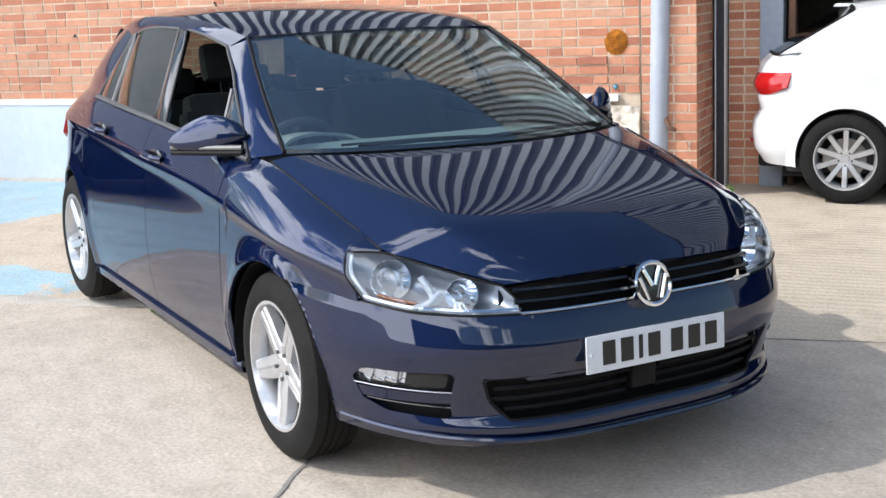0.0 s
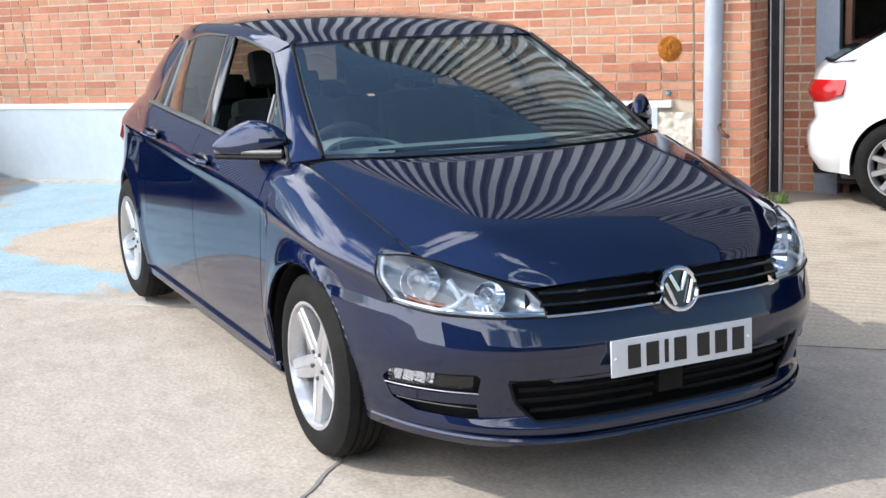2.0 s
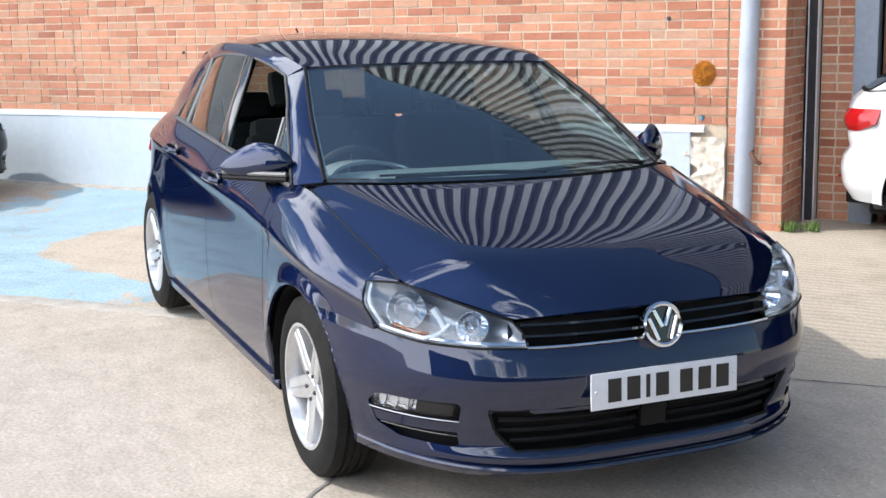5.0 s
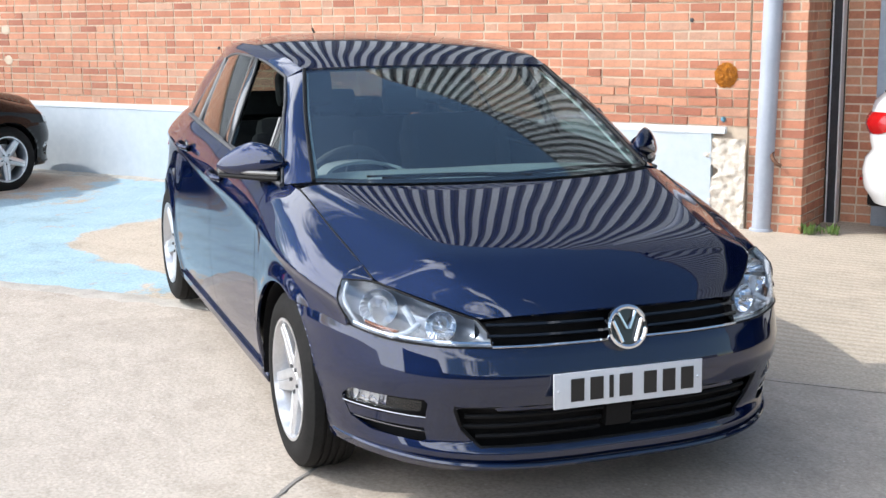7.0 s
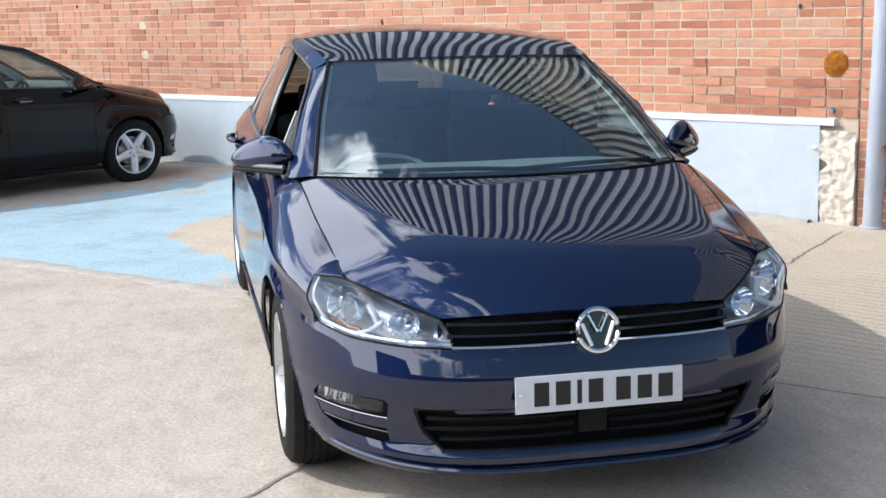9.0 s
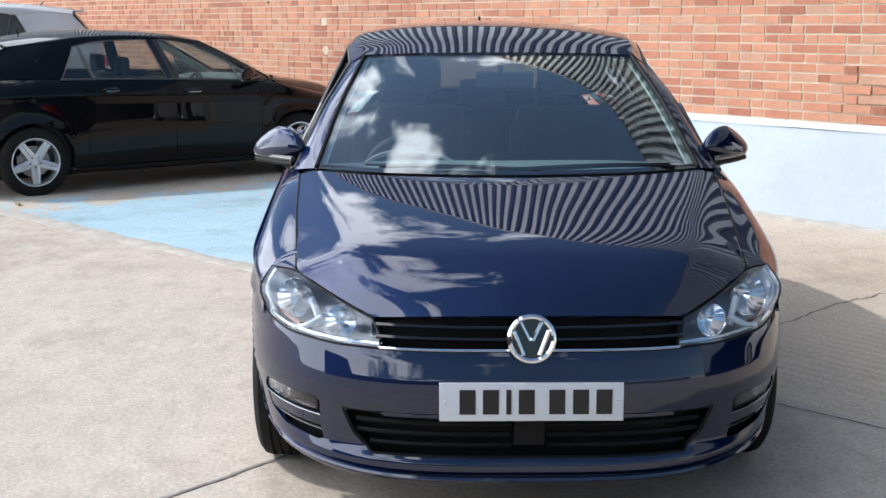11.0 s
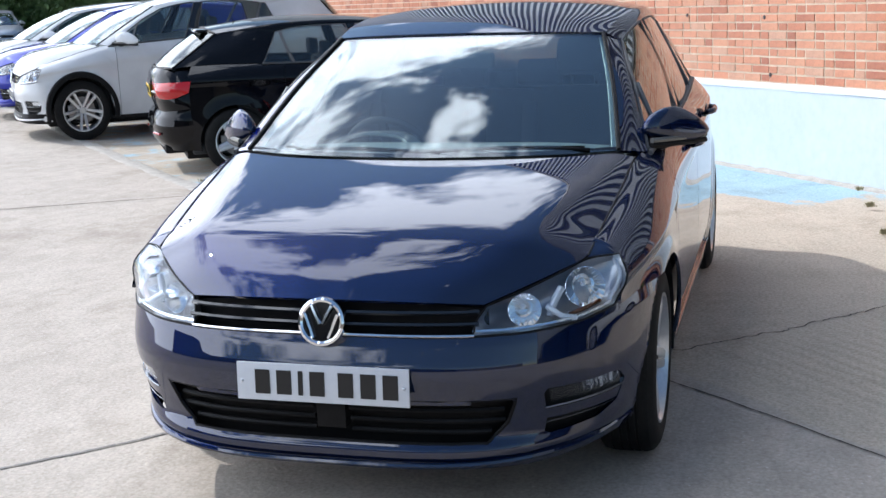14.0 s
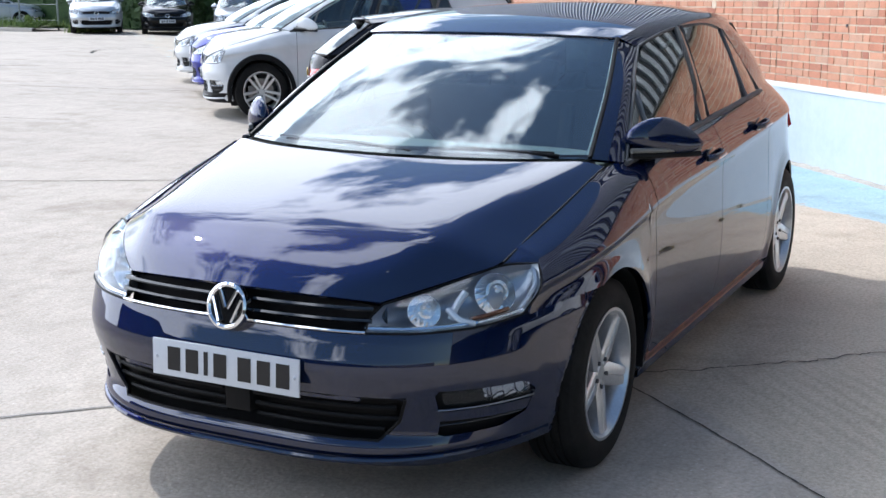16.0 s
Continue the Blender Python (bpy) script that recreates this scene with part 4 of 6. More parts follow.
        mirror(s, root, mat)
        headlamp(s, root)
        wheel(root, 0.0, 0.772, s, style, radius, rim, name="front_wheel")
        wheel(root, -WHEELBASE, 0.765, s, style, radius, rim, name="rear_wheel")
    # roof and screen
    hd = [(-0.925, -0.553, 1.344), (-0.868, -0.35, 1.354), (-0.842, 0, 1.358), (-0.868, 0.35, 1.354), (-0.925, 0.553, 1.344)]
    rr = [(-2.95, -0.462, 1.325), (-3.03, -0.28, 1.362), (-3.05, 0, 1.378), (-3.03, 0.28, 1.362), (-2.95, 0.462, 1.325)]
    p = coons(hd, rr, flip(RAIL), RAIL, 48 if detail else 20, 60 if detail else 24, 0.010, (0, 0, 1), 0.6)
    sheet("roof", p, mat, root, "painted roof", 0.02, (-1.9, 0, 1.0))
    p2 = p[4:-4, 4:-4].copy()
    p2[..., 2] -= 0.03
    sheet("headliner", p2, HEADLINER, root, "pale cloth headliner", 0.004, (-1.9, 0, 2.5))
    lo = [(-0.255, -0.694, 0.974), (-0.116, -0.42, 0.976), (-0.052, 0, 0.977), (-0.116, 0.42, 0.976), (-0.255, 0.694, 0.974)]
    hi = [(-0.925, -0.546, 1.338), (-0.868, -0.35, 1.347), (-0.842, 0, 1.351), (-0.868, 0.35, 1.347), (-0.925, 0.546, 1.338)]
    p = coons(lo, hi, flip([A_LOW, A_MID, A_HIGH]), [A_LOW, A_MID, A_HIGH], 40, 24, 0.030, (0.6, 0, 0.8))
    screen = sheet("windscreen", p, WINDSCREEN, root, "tinted curved windscreen", 0.004, (-1.5, 0, 0.8))
    lo2 = [(x - 0.02, y, z + 0.012) for x, y, z in lo]
    sheet("screen_band", coons([(x + 0.01, y, z + 0.003) for x, y, z in lo], [(x - 0.085, y * 0.975, z + 0.062) for x, y, z in lo], [lo[0], lo2[0]], [lo[-1], lo2[-1]], 30, 4), GLOSS_BLACK, screen, "black printed screen edge", 0.002, (-1.5, 0, 0.6))
    cowl = coons([(x + 0.03, y, z - 0.012) for x, y, z in re], [(x - 0.03, y, z - 0.002) for x, y, z in lo], [(-0.205, -0.742, 0.943), (-0.285, -0.694, 0.972)], [(-0.205, 0.742, 0.943), (-0.285, 0.694, 0.972)], 30, 4)
    sheet("cowl", cowl, BLACK_PLASTIC, root, "black plastic scuttle", 0.004, (-0.4, 0, 0.5))
    if wipers:
        for y0, y1 in ((0.10, -0.46), (0.60, 0.06)):
            rest = lambda y, up: (-0.072 - 0.37 * y * y - 1.9 * up, y, 0.985 + up)
            arm = tube("wiper", [rest(y0, 0.0), rest((y0 + y1) / 2 + 0.05, 0.010), rest(y1, 0.004)], 0.006, BLACK_PLASTIC, root, "black wiper arm and blade", 6)
            tube("wiper_blade", [rest(y0 - 0.02, 0.008), rest((y0 + y1) / 2, 0.016), rest(y1 - 0.05, 0.010)], 0.0045, BLACK_PLASTIC, arm, sides=6)
    bump = bumper(root, mat, detail)
    tube("bumper_lip", [(float(front_x(y, 0.232)) + 0.010, y, 0.224 + 0.028 * (abs(y) / 0.8) ** 3) for y in np.linspace(-0.80, 0.80, 33)], 0.010, mat, bump, "rounded lower lip", 8, n=66)
    if cladding:
        skirt = np.stack([[on_front(y, z, 0.008) for z in (0.195, 0.25, 0.30)] for y in np.linspace(-0.84, 0.84, 49)])
        sheet("front_cladding", skirt, cladding, root, "black lower bumper cladding", 0.006, (0, 0, 0.4))
    front_trim(root, detail, front)
    number_plate(root, (0.886, 0, 0.4695), (0.52, 0.111), 3, plate_front)
    rear_end(root, mat, wheel_side, PLATE_YELLOW)
    cabin(root, wheel_side, detail)
    bm = bmesh.new()
    box(bm, (-3.1, -0.62, 0.145), (0.36, 0.62, 0.24), 0.02)
    box(bm, (0.30, -0.50, 0.180), (0.62, 0.50, 0.24), 0.02)
    box(bm, (-0.30, -0.48, 0.24), (0.66, 0.48, 0.60), 0.03)
    part("underbody", bm, BLACK_PLASTIC, root, "dark underbody and engine bay")
    tube("aerial", [(-2.72, 0, 1.405), (-2.76, 0, 1.425), (-2.80, 0, 1.45)], 0.006, BLACK_PLASTIC, root, "short roof aerial", 6)
    return root


def shorten_tail(car, k):
    """Draws in what lies behind the rear axle, for a car with a short overhang."""
    for ob in car.children_recursive:
        if ob.type == "MESH" and "wheel" not in ob.parent.name and ob.name.split(".")[0] not in ("steering_wheel", "wheel_boss"):
            for v in ob.data.vertices:
                d = v.co.x + WHEELBASE + 0.37
                if d < 0:
                    v.co.x = -WHEELBASE - 0.37 + d * k


def rake_tail(car, k):
    """Leans the tailgate forward, for a car with a sloping rear window."""
    for ob in car.children_recursive:
        if ob.type == "MESH" and "wheel" not in ob.parent.name:
            for v in ob.data.vertices:
                if v.co.z > 0.95 and v.co.x < -2.0:
                    v.co.x += k * (v.co.z - 0.95) * min(1.0, (-2.0 - v.co.x) / 0.8)


def shorten_nose(car, k):
    """Draws in what lies ahead of the front wheels."""
    for ob in car.children_recursive:
        if ob.type == "MESH" and "wheel" not in ob.parent.name:
            for v in ob.data.vertices:
                if v.co.x > 0.40:
                    v.co.x = 0.40 + (v.co.x - 0.40) * k

# ---- the yard: s runs along the wall, d out from it ----
ALONG, OUT = Vector((0.7924, 0.6100, 0)), Vector((0.6100, -0.7924, 0))
ORIGIN = OUT * -4.707
LEAN = Vector((0.7924, 0.6100, 0.023)).normalized()
RISE = LEAN.cross(-OUT)
WALL = Matrix(((LEAN.x, -OUT.x, RISE.x, ORIGIN.x), (LEAN.y, -OUT.y, RISE.y, ORIGIN.y), (LEAN.z, 0, RISE.z, 0), (0, 0, 0, 1)))


def yard(s, d, z=0.0):
    return ORIGIN + ALONG * s + OUT * d + Vector((0, 0, z))


def bay_edge(s):
    """How far from the wall the old bay ends."""
    return 3.76 - 0.10 * (s + 2.5)


def fall(x, y):
    """The yard is level round the car, dips by the wall and drops gently far off."""
    s, d = x * ALONG.x + y * ALONG.y, x * OUT.x + y * OUT.y + 4.707
    dip = float(np.interp(s, [-9.0, -1.5], [0.17, 0.0])) * float(np.interp(d, [4.2, 8.0], [1.0, 0.0]))
    q = -(0.836 * x + 0.548 * y)
    return float(np.interp(q, [14.0, 39.0, 90.0, 400.0], [0, -0.40, -1.3, -3.0])) - dip


def math_node(m, op, a, b=None, clamp=False):
    n = m.node_tree.nodes.new("ShaderNodeMath")
    n.operation, n.use_clamp = op, clamp
    for i, v in enumerate((a, b)):
        if v is None:
            continue
        if hasattr(v, "is_linked"):
            link(m, v, n.inputs[i])
        else:
            n.inputs[i].default_value = v
    return n.outputs["Value"]


def step_node(m, value, edge, soft):
    """0 below edge, 1 above it."""
    n = m.node_tree.nodes.new("ShaderNodeMapRange")
    n.interpolation_type = "SMOOTHSTEP"
    link(m, value, n.inputs["Value"])
    n.inputs["From Min"].default_value, n.inputs["From Max"].default_value = edge - soft, edge + soft
    return n.outputs["Result"]


def ground_material():
    m = material("worn_concrete", (0.4, 0.38, 0.34), 0.92)
    co = m.node_tree.nodes.new("ShaderNodeTexCoord")
    def along(v, k):
        n = m.node_tree.nodes.new("ShaderNodeVectorMath")
        n.operation = "DOT_PRODUCT"
        link(m, co.outputs["Object"], n.inputs[0])
        n.inputs[1].default_value = v
        return math_node(m, "ADD", n.outputs["Value"], k)
    s, d = along(ALONG, -ORIGIN.dot(ALONG)), along(OUT, -ORIGIN.dot(OUT))
    big, mid, fine = noisy(m, 0.35, 6), noisy(m, 3.0, 8, 0.7), noisy(m, 60.0, 6, 0.7)
    speck = node(m, "ShaderNodeTexVoronoi", Scale=55.0)
    link(m, co.outputs["Object"], speck.inputs["Vector"])
    # open yard: exposed aggregate, grey to sandy, with stains
    tone = mixed(m, "MIX", 0.5, big, mid)
    yard_col = ramp(m, tone, [(0.30, (0.385, 0.335, 0.283)), (0.5, (0.505, 0.445, 0.380)), (0.72, (0.585, 0.525, 0.455))])
    grit = ramp(m, fine, [(0.30, (0.55, 0.53, 0.50)), (0.55, (1, 1, 1)), (0.75, (1.18, 1.15, 1.1))])
    yard_col = mixed(m, "MULTIPLY", 0.6, yard_col, grit)
    stones = ramp(m, speck.outputs["Distance"], [(0.10, (1.25, 1.2, 1.12)), (0.35, (0.95, 0.95, 0.95)), (0.6, (0.72, 0.70, 0.68))])
    yard_col = mixed(m, "MULTIPLY", 0.22, yard_col, stones)
    # pale chips of aggregate showing through here and there
    chips = node(m, "ShaderNodeTexVoronoi", Scale=38.0)
    link(m, co.outputs["Object"], chips.inputs["Vector"])
    chip = math_node(m, "MULTIPLY", math_node(m, "SUBTRACT", 1.0, step_node(m, chips.outputs["Distance"], 0.20, 0.05)), step_node(m, noisy(m, 27.0, 3), 0.60, 0.03))
    yard_col = mixed(m, "MIX", math_node(m, "MULTIPLY", chip, 0.55), yard_col, (0.74, 0.71, 0.66))
    # drag marks of the float, stronger towards the workshop
    drag = noisy(m, 7.0, 5, 0.7, stretch=(0.8, 1.4, 1.0))
    yard_col = mixed(m, "MULTIPLY", 0.5, yard_col, ramp(m, drag, [(0.32, (0.76, 0.75, 0.73)), (0.55, (1.0, 1.0, 1.0)), (0.75, (1.1, 1.09, 1.07))]))
    # bay along the wall: sandy concrete under worn blue paint
    bare = ramp(m, mixed(m, "MIX", 0.5, mid, fine), [(0.3, (0.40, 0.345, 0.275)), (0.7, (0.60, 0.52, 0.42))])
    blue = ramp(m, mixed(m, "MIX", 0.4, mid, fine), [(0.3, (0.27, 0.42, 0.51)), (0.7, (0.40, 0.55, 0.62))])
    ragged = math_node(m, "MULTIPLY", math_node(m, "SUBTRACT", mid, 0.5), 1.3)
    e1 = math_node(m, "POWER", math_node(m, "ABSOLUTE", math_node(m, "DIVIDE", math_node(m, "SUBTRACT", s, -1.90), 2.90)), 2.6)
    e2 = math_node(m, "POWER", math_node(m, "ABSOLUTE", math_node(m, "DIVIDE", math_node(m, "SUBTRACT", d, 2.05), 1.22)), 2.6)
    hole = step_node(m, math_node(m, "ADD", math_node(m, "ADD", e1, e2), math_node(m, "MULTIPLY", ragged, 0.45)), 1.0, 0.04)
    right = math_node(m, "SUBTRACT", 1.0, step_node(m, math_node(m, "ADD", s, ragged), -2.92, 0.06))
    worn = step_node(m, math_node(m, "ADD", mixed(m, "MIX", 0.35, mid, fine), 0.0), 0.37, 0.05)
    far_worn = step_node(m, math_node(m, "ADD", mid, math_node(m, "MULTIPLY", step_node(m, s, -6.5, 0.8), 0.25)), 0.60, 0.06)
    paint_here = math_node(m, "MULTIPLY", math_node(m, "MULTIPLY", hole, right), math_node(m, "MULTIPLY", worn, far_worn))
    bay = mixed(m, "MIX", paint_here, bare, blue)
    bay = mixed(m, "MULTIPLY", 0.55, bay, grit)
    edge = step_node(m, math_node(m, "ADD", math_node(m, "ADD", d, math_node(m, "MULTIPLY", s, 0.10)), math_node(m, "MULTIPLY", ragged, 0.12)), 3.51, 0.02)
    colour = mixed(m, "MIX", edge, bay, yard_col)
    # grime
    stain = step_node(m, noisy(m, 0.8, 9, 0.75), 0.58, 0.08)
    colour = mixed(m, "MULTIPLY", math_node(m, "MULTIPLY", stain, 0.55), colour, (0.62, 0.58, 0.54))
    ribs = node(m, "ShaderNodeTexWave", Scale=4.2, Distortion=2.5, Detail=3.0)
    mp = node(m, "ShaderNodeMapping", Rotation=(0, 0, 0.85))
    link(m, co.outputs["Object"], mp.inputs["Vector"])
    link(m, mp.outputs["Vector"], ribs.inputs["Vector"])
    ribbed = math_node(m, "MULTIPLY", step_node(m, s, -0.2, 0.5), math_node(m, "SUBTRACT", 1.0, step_node(m, math_node(m, "ADD", d, math_node(m, "MULTIPLY", s, 0.25)), 3.3, 0.5)))
    rib_here = math_node(m, "MULTIPLY", ribs.outputs["Fac"], math_node(m, "MULTIPLY", ribbed, 0.6))
    # tamped ribs in front of the workshop, hollows coloured darker and crests lighter
    colour = mixed(m, "MULTIPLY", ribbed, colour, ramp(m, ribs.outputs["Fac"], [(0.1, (0.90, 0.885, 0.86)), (0.6, (1.01, 1.01, 1.0)), (0.95, (1.05, 1.045, 1.04))]))
    link(m, colour, principled(m).inputs["Base Color"])
    height = math_node(m, "ADD", math_node(m, "ADD", fine, math_node(m, "MULTIPLY", speck.outputs["Distance"], -0.5)), rib_here)
    bumped(m, height, 0.42, 0.005)
    return m


GROUND = ground_material()
axis = np.unique(np.concatenate([np.linspace(-12, 8, 61), -12 - np.geomspace(0.5, 388, 26), 8 + np.geomspace(0.5, 392, 18)]))
gv = [(x, y, fall(x, y)) for x in axis for y in axis]
na = len(axis)
gf = [(i * na + j, (i + 1) * na + j, (i + 1) * na + j + 1, i * na + j + 1) for i in range(na - 1) for j in range(na - 1)]
tagged(add_mesh("ground", gv, gf, GROUND, smooth_at=30), "pale worn concrete yard with patches of old blue paint", "ground", kind="structure")

CRACK = varied("crack_dirt", (0.035, 0.032, 0.028), (0.10, 0.09, 0.075), 20.0, 1.0)
TAR = varied("joint_tar", (0.17, 0.16, 0.15), (0.30, 0.28, 0.26), 12.0, 0.9)
ROUGH_EDGE = varied("broken_concrete", (0.36, 0.33, 0.29), (0.60, 0.56, 0.50), 9.0, 0.95, 0, 0.8, 0.02)


def crack(name, points, width, mat, label, jitter=0.02, seed=1, lift=0.004):
    rnd = random.Random(seed)
    p = catmull([(x, y, 0) for x, y in points], max(8, int(26 * len(points))))
    v, f = [], []
    for i, c in enumerate(p):
        a, b = p[max(i - 1, 0)], p[min(i + 1, len(p) - 1)]
        t = Vector(b - a).normalized()
        side = Vector((-t.y, t.x, 0))
        c = Vector(c) + side * jitter * 1.6 * (noise.noise(Vector((i * 0.2, seed, 0))) + 0.35 * noise.noise(Vector((i * 0.9, seed, 3))))
        w = width * (0.62 + 0.5 * noise.noise(Vector((i * 0.6, seed, 7)))) * rnd.uniform(0.8, 1.1) * (0.4 if i in (0, len(p) - 1) else 1)
        z = fall(c.x, c.y)
        for q in (-1, 1):
            v.append((c.x + side.x * w * q / 2, c.y + side.y * w * q / 2, z + lift))
        if i:
            f.append((2 * i - 2, 2 * i, 2 * i + 1, 2 * i - 1))
    return tagged(add_mesh(name, v, f, mat, smooth_at=0), label, "crack", kind="structure")


def ground_line(*rows):
    return [tuple(yard(a, b))[:2] for a, b in rows]


crack("ground_crack_1", ground_line((-0.22, 7.2), (-0.30, 6.3), (-0.36, 5.75), (-0.42, 5.35), (-0.40, 4.6)), 0.024, TAR, "dark filled crack across the concrete", 0.008, 1)
crack("ground_crack_2", ground_line((-0.25, 3.68), (0.1, 3.60), (0.5, 3.52), (0.9, 3.45), (1.9, 3.25), (3.2, 3.0)), 0.013, CRACK, "straight dark joint between slabs", 0.004, 2)
crack("ground_crack_3", ground_line((-0.36, 3.9), (-0.38, 3.4), (-0.40, 2.9), (-0.46, 2.45), (-0.52, 1.95), (-0.50, 1.4), (-0.64, 0.25)), 0.013, CRACK, "ragged crack with grit", 0.03, 3)
crack("ground_crack_4", ground_line((-6.13, 4.35), (-6.12, 6.2), (-6.14, 8.5), (-6.1, 12.0)), 0.028, CRACK, "thin joint in the yard", 0.01, 4)
crack("ground_crack_5", ground_line((-14.7, 5.0), (-14.78, 7.1), (-14.92, 8.3), (-14.95, 12.0)), 0.05, CRACK, "joint across the far yard", 0.03, 5)
crack("ground_crack_6", ground_line((-25.0, 7.6), (-26.7, 7.6), (-27.8, 7.0)), 0.12, CRACK, "dark crack in the far yard", 0.05, 6)
crack("ground_crack_7", ground_line((-10.6, 6.7), (-10.7, 7.4), (-10.8, 8.4), (-10.8, 12.0)), 0.03, CRACK, "faint joint in the yard", 0.02, 7)
crack("ground_crack_8", ground_line((-18.6, 8.9), (-20.1, 8.9), (-19.8, 8.1)), 0.08, CRACK, "dark crack in the far yard", 0.04, 8)


def ragged_strip(name, s0, s1, d0, width, height, mat, label, seed):
    """A low broken edge of old concrete."""
    rnd = random.Random(seed)
    v, f = [], []
    n = int((s1 - s0) / 0.09)
    for i in range(n + 1):
        s = s0 + (s1 - s0) * i / n
        at_d = d0(s)
        a, b = at_d - width * rnd.uniform(0.3, 0.6), at_d + width * rnd.uniform(0.3, 0.6)
        h = height * rnd.uniform(0.4, 1.0)
        for d, z in ((a, 0.0), (a + 0.02, h), (b - 0.02, h * 0.7), (b, -0.002)):
            p = yard(s, d)
            v.append((p.x, p.y, fall(p.x, p.y) + z))
        if i:
            for k in range(3):
                f.append((4 * i - 4 + k, 4 * i + k, 4 * i + k + 1, 4 * i - 3 + k))
    return tagged(add_mesh(name, v, f, mat, smooth_at=50), label, "concrete edge", kind="structure")


ragged_strip("slab_edge", -22.0, -0.45, bay_edge, 0.18, 0.012, ROUGH_EDGE, "broken concrete edge between bay and yard", 3)
ragged_strip("wall_foot", -18.0, -0.95, lambda s: 0.07, 0.10, 0.03, ROUGH_EDGE, "crumbled concrete along the foot of the wall", 8)

# ---- the brick building ----
def brick_material(name, per_island):
    m = material(name, (0.4, 0.15, 0.09), 0.9)
    if per_island:
        r = m.node_tree.nodes.new("ShaderNodeNewGeometry").outputs["Random Per Island"]
    else:
        r = m.node_tree.nodes.new("ShaderNodeObjectInfo").outputs["Random"]
    tone = ramp(m, r, [(0.0, (0.35, 0.135, 0.085)), (0.2, (0.45, 0.185, 0.110)), (0.5, (0.53, 0.245, 0.150)), (0.8, (0.53, 0.260, 0.160)), (1.0, (0.49, 0.285, 0.195))])
    blotch, grain = noisy(m, 7.0, 6, 0.7), noisy(m, 60.0, 6, 0.7)
    tone = mixed(m, "MULTIPLY", 0.75, tone, ramp(m, blotch, [(0.28, (0.78, 0.74, 0.74)), (0.5, (1, 1, 1)), (0.75, (1.25, 1.22, 1.2))]))
    tone = mixed(m, "MULTIPLY", 0.5, tone, ramp(m, grain, [(0.3, (0.7, 0.7, 0.7)), (0.6, (1.1, 1.1, 1.1))]))
    link(m, tone, principled(m).inputs["Base Color"])
    bumped(m, grain, 0.5, 0.004)
    return m


BRICK, BRICK_JOINED = brick_material("red_brick_single", False), brick_material("red_brick_many", True)
MORTAR = varied("lime_mortar", (0.52, 0.42, 0.31), (0.70, 0.58, 0.45), 14.0, 0.95, 0, 0.6, 0.006)
RENDER = varied("painted_render", (0.46, 0.53, 0.59), (0.56, 0.62, 0.67), 1.6, 0.8, 0, 0.35, 0.006)
RENDER_TOP = varied("white_ledge_paint", (0.58, 0.63, 0.67), (0.72, 0.76, 0.79), 3.0, 0.7, 0, 0.4, 0.006)
RUBBLE = varied("exposed_rubble", (0.52, 0.43, 0.33), (0.96, 0.92, 0.84), 18.0, 0.95, 0, 0.7, 0.012)
CLOSING = varied("unseen_closing_wall", (0.10, 0.085, 0.07), (0.17, 0.15, 0.125), 0.8, 0.9, 0, 0.3, 0.01)
BACKING = varied("dark_backing_sheet", (0.045, 0.047, 0.051), (0.075, 0.078, 0.083), 1.5, 0.6, 0.0, 0.1, 0.002)
CLADDING = varied("coated_sheet", (0.255, 0.278, 0.30), (0.305, 0.328, 0.35), 1.2, 0.45, 0.0, 0.05, 0.002)
STEEL_GREY = varied("grey_blue_steel", (0.24, 0.28, 0.34), (0.33, 0.37, 0.44), 3.0, 0.5, 0.1, 0.1, 0.002)
DARK_TRIM = varied("dark_frame", (0.012, 0.014, 0.018), (0.04, 0.045, 0.055), 4.0, 0.4)
PALE_TRIM = varied("pale_edge_trim", (0.55, 0.57, 0.60), (0.68, 0.70, 0.72), 6.0, 0.5)
SHADE_WALL = varied("shade_dark_workshop_wall", (0.06, 0.055, 0.05), (0.11, 0.10, 0.09), 2.0, 0.9)
BROWN_POST = varied("brown_door_post", (0.10, 0.045, 0.025), (0.17, 0.08, 0.045), 5.0, 0.7)
JOINT_DIRT = varied("joint_dirt", (0.20, 0.14, 0.10), (0.34, 0.25, 0.18), 20.0, 0.95)
RUST = varied("rusty_foam", (0.17, 0.04, 0.004), (0.88, 0.32, 0.015), 26.0, 0.95, 0, 1.0, 0.02)

LEDGE, EAVES, TOP = 0.733, 2.33, 6.3
PIER0, PIER1, DEEP = -0.645, -0.245, 0.57


def wall_block(name, s0, s1, d0, d1, z0, z1, mat, label, category="wall", kind="structure", bevel=0.0, parent=None):
    bm = bmesh.new()
    box(bm, (s0, -d1, z0), (s1, -d0, z1), bevel)
    bm.transform(WALL)
    ob = part(name, bm, mat, parent, smooth_at=0)
    return tagged(ob, label, category, kind=kind) if parent is None else ob


wall_yard = wall_block("wall_yard", -22.0, PIER0, -0.28, -0.001, -0.3, EAVES, MORTAR, "long red brick wall with pale joints")
wall_pier = wall_block("wall_pier", PIER0 + 0.004, PIER1 - 0.008, -DEEP, -0.001, -0.3, EAVES, MORTAR, "red brick pier beside the workshop opening")
LONG, SHORT, HIGH, JOINT = 0.216, 0.103, 0.0580, 0.0090


